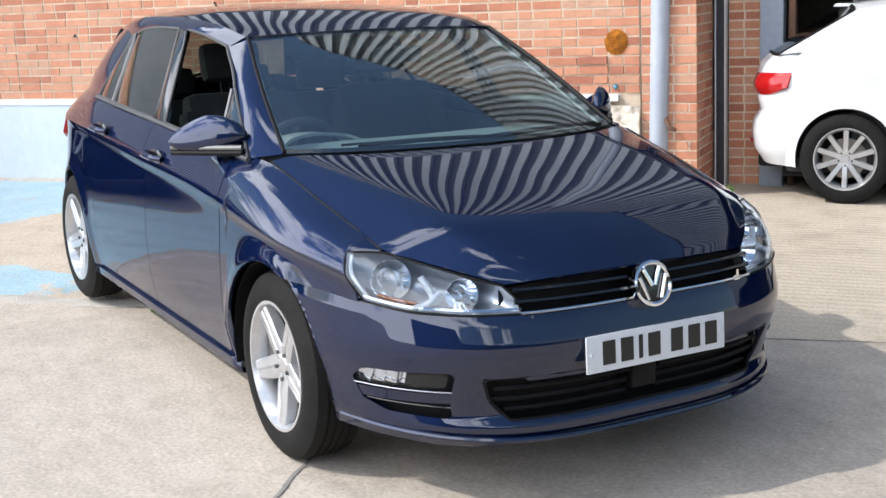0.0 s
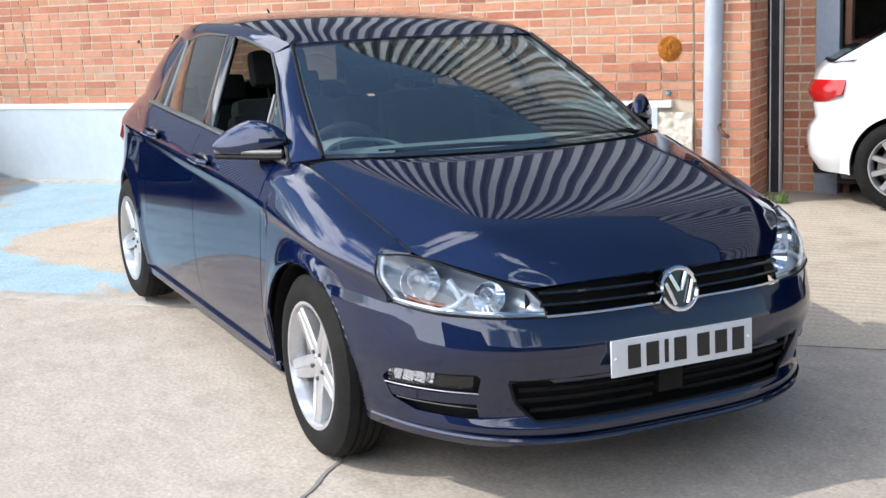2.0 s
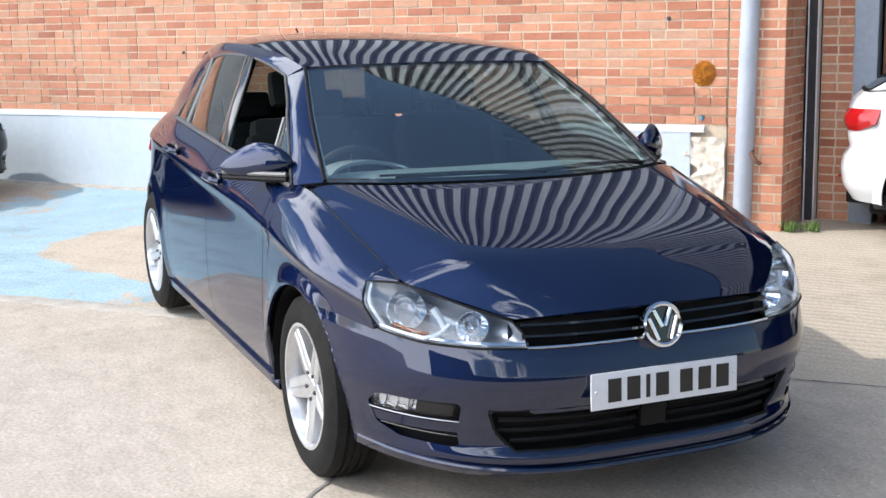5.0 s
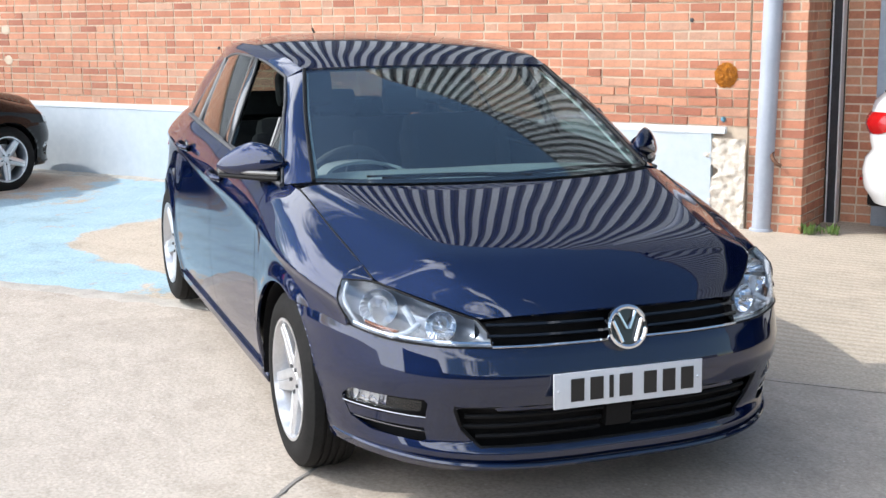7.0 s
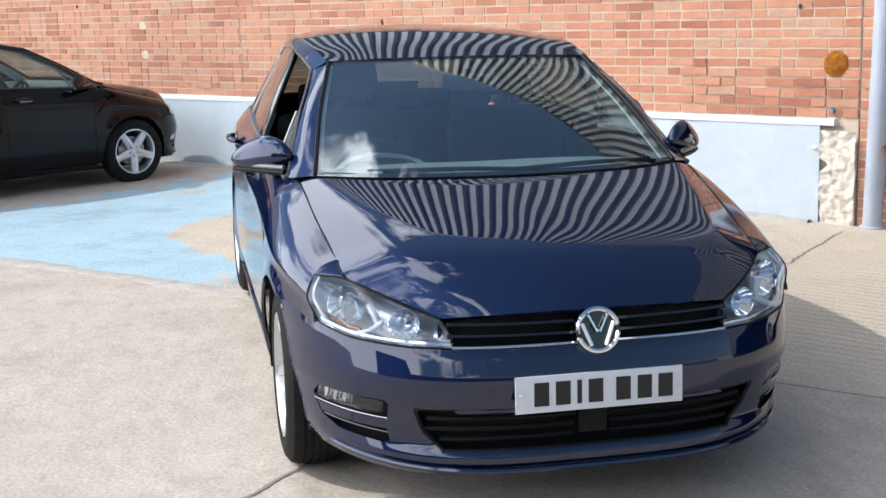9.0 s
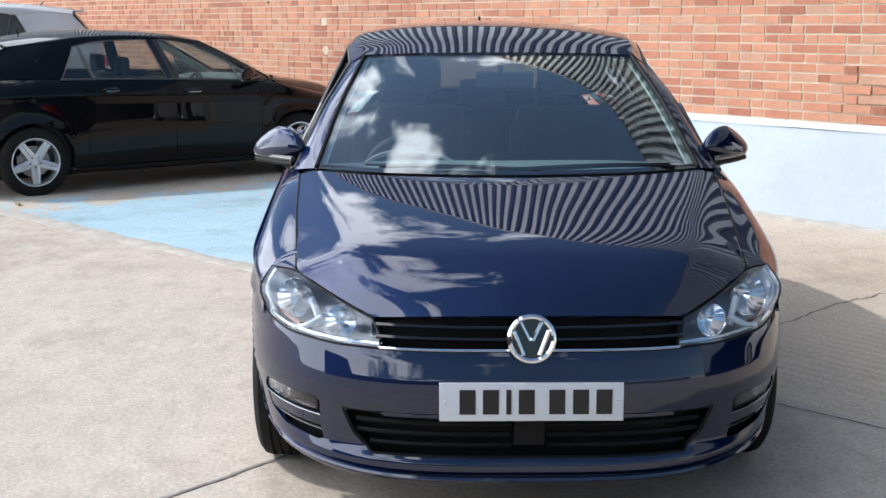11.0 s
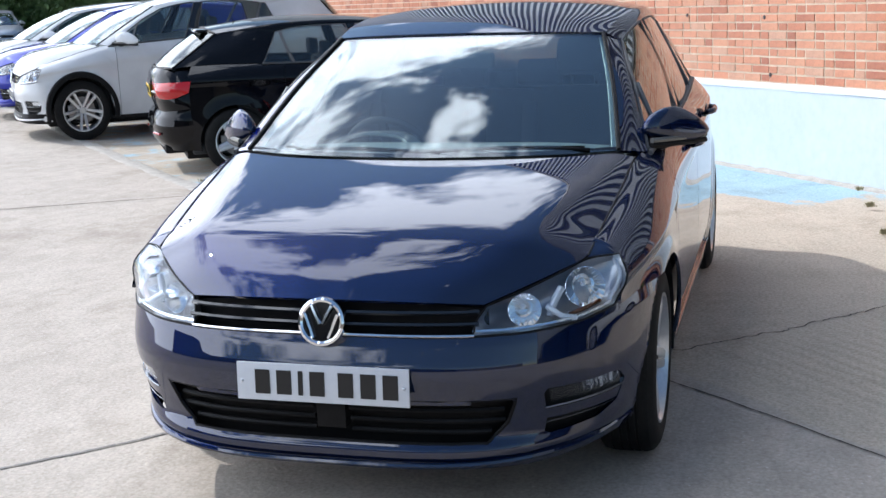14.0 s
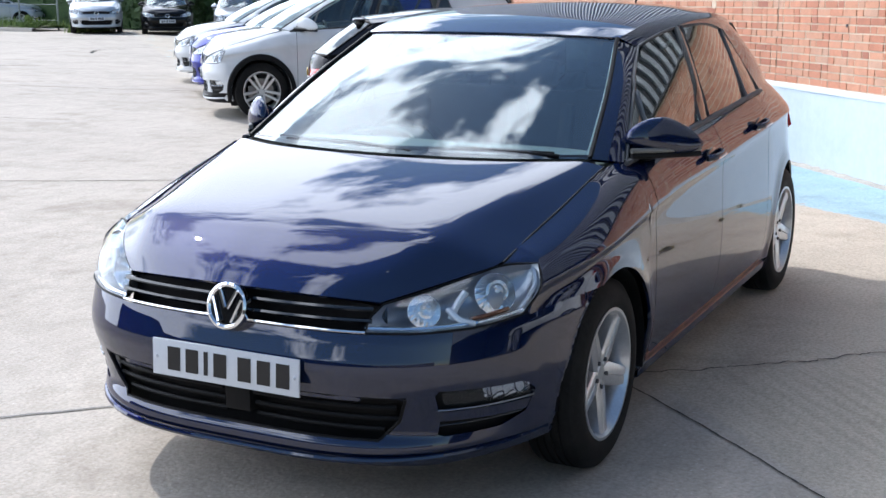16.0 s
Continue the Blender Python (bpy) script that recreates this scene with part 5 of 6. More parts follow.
def brick_mesh(name, length, seed):
    rnd = random.Random(seed)
    bm = bmesh.new()
    box(bm, (0, -0.004, 0), (length, 0.05, HIGH), 0)
    for v in bm.verts:
        if v.co.y < 0:
            v.co.x += (0.003 if v.co.x < length / 2 else -0.003) + rnd.uniform(-0.002, 0.002)
            v.co.z += (0.003 if v.co.z < HIGH / 2 else -0.003) + rnd.uniform(-0.0015, 0.0015)
            v.co.y += rnd.uniform(-0.002, 0.003)
    me = bpy.data.meshes.new(name)
    bm.to_mesh(me)
    bm.free()
    me.materials.append(BRICK)
    return me


LONG_BRICKS = [brick_mesh("brick", LONG, k) for k in range(4)]
SHORT_BRICKS = [brick_mesh("brick", SHORT, 10 + k) for k in range(3)]
HOLES = [(-5.52, 1.27), (-4.42, 1.25), (-4.34, 0.80), (-9.48, 1.66), (-1.08, 1.49)]


def worn(s, z):
    """Where frost has broken the faces of the bricks."""
    return -2.1 < s < -0.65 and z < 1.02 + 0.08 * math.sin(s * 9)


def lay_bricks(parent, s0, s1, z0, z1, near, frame=WALL, seed=5, flush=0.0):
    """Flemish bond; bricks in the near stretch are single pieces, the rest one joined mesh."""
    rnd = random.Random(seed)
    verts, faces = [], []
    row, z = 0, z0
    while z + HIGH <= z1 + 0.01:
        s, k = s0 - (0.0 if row % 2 else (LONG - SHORT) / 2 + 0.05), row % 2
        while s < s1:
            size = SHORT if (k % 2 and rnd.random() < 0.8) else LONG
            a, b = max(s, s0), min(s + size, s1)
            if 0 < s1 - b < 0.055:
                size, b = s1 - s, s1
            if b - a > 0.03:
                whole = abs(b - a - LONG) < 0.001 or abs(b - a - SHORT) < 0.001
                if whole and near(s, z):
                    pool = LONG_BRICKS if abs(b - a - LONG) < 0.001 else SHORT_BRICKS
                    ob = new("brick", pool[rnd.randrange(len(pool))])
                    ob.parent = parent
                    place = frame @ Matrix.Translation((a, flush + rnd.uniform(-0.002, 0.002), z))
                    if worn(s, z):
                        place = place @ pose(0, rnd.uniform(-0.012, -0.003), 0, rnd.uniform(-5, 5), rnd.uniform(-1.5, 1.5), rnd.uniform(-1.2, 1.2))
                    ob.matrix_local = place
                else:
                    i, o = len(verts), flush - 0.004 + rnd.uniform(-0.003, 0.003) - (rnd.uniform(0.0, 0.009) if worn(s, z) else 0.0)
                    for y in (o, 0.04 + flush):
                        g = 0.0025 if y == o else 0
                        for x, h in ((a + g, z + g), (b - g, z + g), (b - g, z + HIGH - g), (a + g, z + HIGH - g)):
                            verts.append(frame @ Vector((x, y, h)))
                    faces += [(i, i + 1, i + 2, i + 3), (i, i + 4, i + 5, i + 1), (i + 1, i + 5, i + 6, i + 2), (i + 2, i + 6, i + 7, i + 3), (i + 3, i + 7, i + 4, i)]
            s += size + JOINT
            k += 1
        row += 1
        z += HIGH + JOINT
    ob = add_mesh("brickwork", verts, faces, BRICK_JOINED, parent, smooth_at=0)
    tagged(ob, "", kind="stuff")


# painted plinth with its sloped white ledge
bm = bmesh.new()
prof = [(0.045, -0.3), (0.045, LEDGE - 0.042), (0.051, LEDGE - 0.040), (0.052, LEDGE - 0.010), (0.046, LEDGE), (-0.02, LEDGE + 0.008), (-0.02, -0.3)]
rnd = random.Random(4)
for title, mat, rows in (("plinth", RENDER, prof[:2] + [(-0.02, LEDGE - 0.042), (-0.02, -0.3)]), ("ledge", RENDER_TOP, [(-0.02, LEDGE - 0.041)] + prof[2:6])):
    bm = bmesh.new()
    n = 60
    rings = []
    for i in range(n + 1):
        s = -22.0 + ((-0.80 if title == "ledge" else -0.90) + 22.0) * i / n
        rings.append([bm.verts.new(WALL @ Vector((s, -(d + rnd.uniform(-0.003, 0.003)), z + (rnd.uniform(-0.003, 0.003) if z > 0.1 else 0)))) for d, z in rows])
    for a, b in zip(rings, rings[1:]):
        for k in range(len(rows)):
            bm.faces.new((a[k], a[(k + 1) % len(rows)], b[(k + 1) % len(rows)], b[k]))
    bm.faces.new(rings[0]), bm.faces.new(rings[-1][::-1])
    bmesh.ops.recalc_face_normals(bm, faces=bm.faces)
    tagged(part(title, bm, mat, None), "pale blue painted render plinth along the wall" if title == "plinth" else "white painted sloping ledge on the plinth", "plinth", kind="structure")
# broken corner of the plinth: rough stones
bm = bmesh.new()
bmesh.ops.create_grid(bm, x_segments=30, y_segments=70, size=0.5)
for v in bm.verts:
    u, w = v.co.x + 0.5, v.co.y + 0.5
    ragged = 0.05 * noise.noise(Vector((3, w * 7, 0))) + 0.05 * (w > 0.8)
    s, z = -0.90 - ragged * 1.6 + u * (PIER0 + 0.895 + ragged * 1.6), w * (LEDGE - 0.075)
    v.co = WALL @ Vector((s, -0.040 - 0.018 * noise.noise(Vector((s * 16, z * 16, 2))) - 0.010 * noise.noise(Vector((s * 38, z * 38, 5))), z))
tagged(part("broken_render", bm, RUBBLE, None, smooth_at=60), "rough stones where the render has broken away", "rubble", kind="structure")

bm = bmesh.new()
bmesh.ops.create_icosphere(bm, subdivisions=4, radius=1)
for v in bm.verts:
    k = 1 + 0.12 * noise.noise(v.co * 4)
    v.co = WALL @ Vector((-0.817 + 0.084 * v.co.x * k, -0.004 - 0.022 * max(0, -v.co.y) * (1 + 0.7 * noise.noise(v.co * 9)), 1.104 + 0.088 * v.co.z * k))
tagged(part("rusty_plug", bm, RUST), "round orange rusty foam plug in the brick wall", "wall plug")
for s, z in HOLES:
    bm = bmesh.new()
    bmesh.ops.create_cone(bm, cap_ends=True, segments=12, radius1=0.017, radius2=0.012, depth=0.008, matrix=WALL @ Matrix.Translation((s, -0.008, z)) @ Matrix.Rotation(math.pi / 2, 4, "X"))
    tagged(part("wall_hole", bm, DARK_TRIM), "dark drilled hole in the brick wall", "hole", group="holes in the wall")
for s, z in ((-8.32, 1.14), (-8.33, 1.44)):
    bm = bmesh.new()
    bmesh.ops.create_icosphere(bm, subdivisions=3, radius=1)
    for v in bm.verts:
        k = 1 + 0.25 * noise.noise(v.co * 3 + Vector((s, z, 0)))
        v.co = WALL @ Vector((s + 0.058 * v.co.x * k, -0.006 - 0.004 * max(0, -v.co.y), z + 0.046 * v.co.z * k))
    tagged(part("mortar_patch", bm, MORTAR), "pale dab of mortar on the bricks", "patch", group="mortar patches")
for s, z0 in ((-6.82, LEDGE), (PIER0 - 0.002, 0.0)):
    wall_block("wall_joint", s - 0.004, s + 0.004, 0.001, 0.0045, z0, EAVES, JOINT_DIRT, "dark vertical joint in the wall", "joint")
bolt = spun("wall_bolt", [(0, 0.028), (0.012, 0.026), (0.016, 0.010), (0.020, 0.0)], varied("blue_metal", (0.10, 0.28, 0.40), (0.2, 0.4, 0.5), 20.0, 0.5, 0.5), None, steps=12, m=WALL @ Matrix.Translation((-0.828, -0.004, 0.79)) @ Matrix.Rotation(math.pi, 4, "Z"))
tagged(bolt, "small blue pipe stub in the brick wall", "pipe stub")
# brown bar modelled in place of a bracket's cast shadow beside the pole
tagged(tube("wall_hook", [WALL @ Vector(p) for p in ((-0.462, -0.01, 0.575), (-0.450, -0.06, 0.545), (-0.415, -0.075, 0.505), (-0.385, -0.06, 0.485))], 0.013, BROWN_POST), "brown bent bar standing in for a bracket shadow on the pier", "hook")

# pale upright battens over a dark backing, above the bricks
pitch, wide, deep = 0.17, 0.086, 0.055
v, f = [], []
for i in range(int(36 / pitch)):
    a, k = -23.0 + i * pitch, len(v)
    for x, d in ((a, 0.032), (a + 0.006, 0.03 + deep), (a + wide - 0.006, 0.03 + deep), (a + wide, 0.032)):
        v += [WALL @ Vector((x, -d, EAVES + 0.03)), WALL @ Vector((x, -d, TOP))]
    f += [(k + q, k + q + 2, k + q + 3, k + q + 1) for q in (0, 2, 4)] + [(k, k + 2, k + 4, k + 6), (k + 1, k + 7, k + 5, k + 3)]
tagged(add_mesh("wall_cladding", v, f, CLADDING, smooth_at=0), "pale grey upright battens above the bricks", "wall", kind="structure")
wall_block("cladding_backing", -23.0, 13.0, 0.0, 0.03, EAVES + 0.03, TOP - 0.01, BACKING, "dark sheet behind the battens")
wall_block("cladding_flashing", -23.0, 13.0, -0.05, 0.10, EAVES - 0.01, EAVES + 0.035, DARK_TRIM, "dark flashing strip under the cladding", "trim")
wall_block("parapet", -23.0, 13.0, -6.9, 0.09, TOP - 0.005, TOP + 0.06, DARK_TRIM, "dark roof edge", "roof")

# workshop opening and dim interior
lay_recess = wall_block("wall_recess", -0.152, 0.073, -DEEP - 0.25, -DEEP - 0.10, -0.1, EAVES, MORTAR, "shaded brick return beside the doorway")
for s0, s1, mat, label in ((-0.235, -0.226, PALE_TRIM, "pale edge"), (-0.226, -0.166, DARK_TRIM, "dark frame"), (-0.166, -0.157, PALE_TRIM, "pale edge")):
    wall_block("door_frame_post", s0, s1, -DEEP - 0.08, -DEEP + (0.01 if mat is PALE_TRIM else 0.0), 0.0, 2.8, mat, label + " of the shutter guide", "frame")
wall_block("steel_column", 0.080, 0.245, -DEEP - 0.22, -DEEP - 0.05, -0.05, 2.9, STEEL_GREY, "grey blue steel door column", "column", bevel=0.008)
wall_block("brown_post", 0.272, 0.320, -DEEP - 0.24, -DEEP - 0.12, -0.05, 2.8, BROWN_POST, "brown timber door post", "post", bevel=0.004)
wall_block("wall_lintel", PIER1 - 0.003, 12.8, -DEEP - 0.28, -DEEP + 0.04, 2.82, TOP - 0.01, CLADDING, "sheet wall above the workshop opening")
wall_block("soffit", PIER1 - 0.003, 12.8, -DEEP + 0.04, -0.03, EAVES + 0.04, EAVES + 0.10, CLADDING, "soffit over the recess")
# inner walls and ceiling close the room; its shade is in their dark colour
wall_block("wall_shop_back", -0.9, 12.8, -6.9, -6.75, -0.3, TOP - 0.01, SHADE_WALL, "workshop back wall coloured dark for the shade inside")
wall_block("wall_shop_left", -1.05, -0.90, -6.75, -DEEP - 0.26, -0.3, TOP - 0.01, SHADE_WALL, "workshop side wall coloured dark for the shade inside")
wall_block("wall_shop_right", 12.8, 13.0, -6.75, -0.02, -0.3, TOP - 0.01, SHADE_WALL, "workshop side wall coloured dark for the shade inside")
wall_block("ceiling", -0.90, 12.8, -6.75, -DEEP - 0.29, 3.5, 3.6, SHADE_WALL, "workshop ceiling coloured dark for the shade inside", "ceiling")
wall_block("wall_end", -22.0, -21.8, -6.9, -0.29, -0.6, TOP - 0.01, CLADDING, "sheet end wall of the building")

# unseen plain walls, added to close the far side and darken low reflections
wall_block("wall_far_side", -4.0, 24.0, 17.0, 17.3, -0.6, 3.4, CLOSING, "unseen plain dull wall added across the yard")
wall_block("wall_far_end", 23.7, 24.0, 0.2, 16.9, -0.6, 3.4, CLOSING, "unseen plain dull wall added at the end of the yard")

# pole
POLE = varied("grey_blue_pole_paint", (0.34, 0.375, 0.44), (0.42, 0.455, 0.52), 4.0, 0.45, 0.0, 0.15, 0.002)
px, py = -3.285, 3.400
pole = spun("steel_pole", [(0.0, 0), (0.066, 0), (0.066, 5.2), (0.05, 5.23), (0, 5.23)], POLE, None, steps=32, m=Matrix.Translation((px, py, 0)) @ Matrix.Rotation(math.pi / 2, 4, "X"))
tagged(pole, "tall pale grey blue painted steel pole", "pole")
spun("pole_collar", [(0.0, 0.0), (0.085, 0.0), (0.082, 0.012), (0.064, 0.018)], POLE, pole, steps=32, m=Matrix.Translation((px, py, 0.001)) @ Matrix.Rotation(math.pi / 2, 4, "X"))

LEAF = varied("weed_leaf", (0.08, 0.16, 0.03), (0.20, 0.30, 0.08), 30.0, 0.7)
DRY = varied("dry_weed", (0.26, 0.24, 0.13), (0.42, 0.38, 0.24), 30.0, 0.9)


def weed(s, d, size, count, mat, seed, label):
    rnd = random.Random(seed)
    bm = bmesh.new()
    base = yard(s, d)
    for _ in range(count):
        a, lean, h = rnd.uniform(0, 6.28), rnd.uniform(0.15, 1.1), size * rnd.uniform(0.4, 1.0)
        root = base + Vector((rnd.gauss(0, size * 0.25), rnd.gauss(0, size * 0.25), 0))
        tip = root + Vector((math.cos(a) * lean, math.sin(a) * lean, 1)).normalized() * h
        w = Vector((-math.sin(a), math.cos(a), 0)) * size * rnd.uniform(0.05, 0.12)
        mid = root.lerp(tip, 0.55) + Vector((0, 0, 0.1 * h))
        vs = [bm.verts.new(p) for p in (root, mid - w, tip, mid + w)]
        bm.faces.new(vs)
    tagged(part("weed", bm, mat, smooth_at=0), label, "weed", group="weeds in the cracks")


weed(-0.20, -0.02, 0.11, 60, LEAF, 1, "green weed at the foot of the pier")
weed(-0.06, -0.10, 0.09, 50, LEAF, 2, "green weed at the foot of the pier")
weed(-2.455, 0.607, 0.045, 130, DRY, 3, "dry tuft in a crack of the concrete")
weed(-1.748, 1.10, 0.042, 130, DRY, 4, "dry tuft in a crack of the concrete")
weed(-2.05, 3.93, 0.05, 40, LEAF, 5, "small tuft along the slab edge")
weed(-2.95, 0.28, 0.05, 30, DRY, 6, "dead dry weed at the wall foot")
weed(-6.1, 4.22, 0.05, 24, DRY, 7, "small tuft along the slab edge")

# ---- vehicles ----
hatchback("hatchback_car", NAVY, "dark navy five-door hatchback with silver alloy wheels", open_side=-1)


def park(car, contact, heading, scale, side, axle="rear"):
    """Stands a car with the outer foot of one wheel at a place on the ground."""
    sx, sy, sz = scale
    h = Vector((*heading, 0)).normalized()
    left = Vector((-h.y, h.x, 0))
    at_wheel = h * (0 if axle == "front" else -WHEELBASE * sx) + left * (0.86 * side * sy)
    o = Vector((contact[0], contact[1], 0)) - at_wheel
    o.z = fall(o.x, o.y)
    car.matrix_world = Matrix.Translation(o) @ Matrix(((h.x, left.x, 0, 0), (h.y, left.y, 0, 0), (0, 0, 1, 0), (0, 0, 0, 1))) @ Matrix.Diagonal((sx, sy, sz, 1))


black_car = hatchback("parked_hatchback", BLACK_PAINT, "black hatchback parked nose to the brick wall", "five", False, cladding=None, front="plain", wipers=False)
shorten_nose(black_car, 0.72)
rake_tail(black_car, 0.6)
park(black_car, tuple(yard(-7.32, 3.62))[:2], tuple(ALONG * 0.10 - OUT)[:2], (0.945, 0.97, 0.95), -1, "rear")
white_car = hatchback("white_hatchback", WHITE_PAINT, "white hatchback with multi-spoke alloys by the workshop", "ten", False, front="plain", wipers=False)
shorten_tail(white_car, 0.95)
rake_tail(white_car, 0.85)
park(white_car, tuple(yard(0.74, 0.03))[:2], tuple(ALONG)[:2], (0.95, 0.97, 0.97), -1, "rear")
ink_car = hatchback("dark_blue_hatchback", INK_PAINT, "dark blue hatchback inside the workshop doorway", "five", False, front="plain", wipers=False)
p = yard(1.10, -2.05)
shorten_tail(ink_car, 0.45)
park(ink_car, (p.x, p.y), tuple(ALONG)[:2], (0.97, 0.97, 1.0), -1, "rear")
suv = hatchback("white_suv", WHITE_PAINT, "white sport utility vehicle with black lower cladding", "double", False, cladding=BLACK_PLASTIC, front="plain", wipers=False)
shorten_nose(suv, 0.60)
park(suv, tuple(yard(-10.95, 4.56))[:2], tuple(OUT)[:2], (1.015, 1.01, 1.10), 1, "front")
blue_car = hatchback("blue_estate_car", BLUE_PAINT, "bright blue car parked beside the white one", "five", False, front="plain", wipers=False)
shorten_nose(blue_car, 0.75)
park(blue_car, tuple(yard(-13.55, 4.66))[:2], tuple(OUT)[:2], (0.98, 0.97, 1.02), 1, "front")
white_two = hatchback("white_saloon_car", WHITE_PAINT, "white car at the end of the parked row", "five", False, front="plain", wipers=False)
shorten_nose(white_two, 0.75)
park(white_two, tuple(yard(-16.2, 4.90))[:2], tuple(OUT)[:2], (1.0, 0.98, 1.02), 1, "front")
silver_car = hatchback("silver_hatchback", SILVER_PAINT, "small silver hatchback parked facing the yard", "five", False, front="plain", wipers=False)
park(silver_car, (-28.4, -27.7), (0.737, 0.676), (0.92, 0.95, 1.04), -1, "front")
far_black = hatchback("small_black_car", BLACK_PAINT, "small black car parked by the hedge", "five", False, front="plain", wipers=False)
park(far_black, (-29.9, -26.0), (0.770, 0.638), (0.95, 0.96, 0.99), -1, "front")
far_silver = hatchback("pale_silver_car", SILVER_PAINT, "pale silver car parked by the hedge", "five", False, front="plain", wipers=False)
park(far_silver, (-31.2, -24.0), (0.80, 0.60), (0.95, 0.95, 1.0), -1, "front")

# ---- far side of the yard: verge, hedge, fence, trees, building ----
FOLIAGE = varied("hedge_leaf", (0.018, 0.045, 0.012), (0.07, 0.13, 0.03), 1.4, 0.7, 0, 0.0)
TREE_LEAF = varied("tree_leaf", (0.03, 0.065, 0.018), (0.10, 0.16, 0.045), 1.1, 0.7, 0, 0.0)
VERGE_GRASS = varied("verge_grass", (0.07, 0.13, 0.025), (0.20, 0.27, 0.07), 2.0, 0.9, 0, 0.0)
SOIL = varied("verge_soil", (0.07, 0.06, 0.04), (0.14, 0.12, 0.08), 4.0, 1.0, 0, 0.6, 0.02)
BARK = varied("bark", (0.06, 0.05, 0.038), (0.13, 0.11, 0.085), 9.0, 0.95, 0, 0.8, 0.02)
KERB = varied("kerb_concrete", (0.30, 0.28, 0.25), (0.44, 0.41, 0.37), 5.0, 0.9)
POST = varied("galvanised_post", (0.20, 0.23, 0.21), (0.32, 0.35, 0.33), 8.0, 0.6, 0.2)
FACADE = varied("grey_facade", (0.30, 0.31, 0.32), (0.38, 0.39, 0.40), 1.0, 0.8, 0, 0.2, 0.01)
RED_DOOR = varied("red_door_paint", (0.30, 0.03, 0.025), (0.38, 0.045, 0.035), 2.0, 0.5, 0, 0.1, 0.002)
BIN_GREEN = varied("green_plastic", (0.02, 0.20, 0.07), (0.03, 0.27, 0.10), 4.0, 0.5, 0, 0.1, 0.002)


def leaves(name, centre, size, count, leaf, mat, parent, seed, clumps=14, label=""):
    """A ragged mass of small leaves gathered in clumps."""
    rnd = np.random.RandomState(seed)
    mids = rnd.uniform(-1, 1, (clumps, 3)) * 0.72
    own = rnd.randint(0, clumps, count)
    p = mids[own] + rnd.normal(0, 0.20, (count, 3))
    p = np.clip(p, -1.05, 1.05) * np.array(size) + np.array(centre)
    a = rnd.normal(0, 1, (count, 3))
    a /= np.linalg.norm(a, axis=1)[:, None]
    b = np.cross(a, rnd.normal(0, 1, (count, 3)))
    b /= np.linalg.norm(b, axis=1)[:, None]
    w = leaf * rnd.uniform(0.6, 1.3, (count, 1))
    v = np.stack([p - a * w, p + b * w * 0.5, p + a * w, p - b * w * 0.5], 1).reshape(-1, 3)
    f = np.arange(count * 4).reshape(-1, 4)
    return add_mesh(name, v, f, mat, parent, label, smooth_at=0)


FAR = Matrix.Translation((3.63, 2.10, 0)) @ Matrix.Rotation(radians(3.6), 4, "Z") @ Matrix.Scale(1.18, 4) @ Matrix.Translation((-4.245, -2.405, 0))


def low(x, y, up=0.0):
    """A place beyond the yard, which has its own axes along the verge."""
    p = FAR @ Vector((x, y, 0))
    return (p.x, p.y, fall(p.x, p.y) + 1.18 * up)


# verge with its kerb, left of the parked cars
line = [(-28.2, -38.0), (-26.6, -30.0), (-25.5, -25.0), (-25.05, -23.0)]
edge = catmull([(x, y, 0) for x, y in line], 24)
v, f = [], []
for i, (x, y, z) in enumerate(edge):
    for dx, up in ((0.0, -0.02), (-0.01, 0.10), (-0.14, 0.11), (-0.15, -0.02)):
        v.append(low(x + dx, y, up))
    if i:
        f += [(4 * i - 4 + k, 4 * i + k, 4 * i + k + 1, 4 * i - 3 + k) for k in range(3)]
tagged(add_mesh("kerb", v, f, KERB, smooth_at=30), "low concrete kerb along the grass verge", "kerb", kind="structure")
v, f = [], []
for i, (x, y, z) in enumerate(edge):
    for dx, up in ((-0.15, 0.09), (-0.9, 0.16), (-1.9, 0.12)):
        v.append(low(x + dx, y, up))
    if i:
        f += [(3 * i - 3 + k, 3 * i + k, 3 * i + k + 1, 3 * i - 2 + k) for k in range(2)]
tagged(add_mesh("verge", v, f, SOIL, smooth_at=30), "bare soil verge under long grass", "verge", kind="structure")
rnd = np.random.RandomState(12)
v, f = [], []
for k in range(5200):
    q = rnd.rand()
    if k % 5:
        x, y, _ = edge[int(q * 23)] + (edge[min(int(q * 23) + 1, 23)] - edge[int(q * 23)]) * rnd.rand()
        x -= rnd.uniform(0.18, 1.8)
    else:
        x, y = rnd.uniform(-26.2, -24.7), -21.25 + rnd.normal(0, 0.16)
    h, a, w = rnd.uniform(0.10, 0.42), rnd.uniform(0, 6.28), rnd.uniform(0.008, 0.02)
    b = low(x, y, 0.10 if k % 5 else 0.0)
    c, s = math.cos(a), math.sin(a)
    i = len(v)
    v += [(b[0] - s * w, b[1] + c * w, b[2]), (b[0] + s * w, b[1] - c * w, b[2]), (b[0] + c * h * 0.4, b[1] + s * h * 0.4, b[2] + h)]
    f.append((i, i + 1, i + 2))
tagged(add_mesh("long_grass", v, f, VERGE_GRASS, smooth_at=0), "tufts of long green grass along the verge", "grass", kind="stuff")
for x, y, seed in ((-25.0, -21.3, 3), (-25.2, -23.4, 4), (-25.6, -25.5, 5)):
    bush = leaves("verge_bush", low(x - 0.35, y, 0.24), (0.34, 0.28, 0.26), 1600, 0.03, VERGE_GRASS, None, seed, 8)
    tagged(bush, "small bright green bush on the verge", "bush", group="verge bushes")

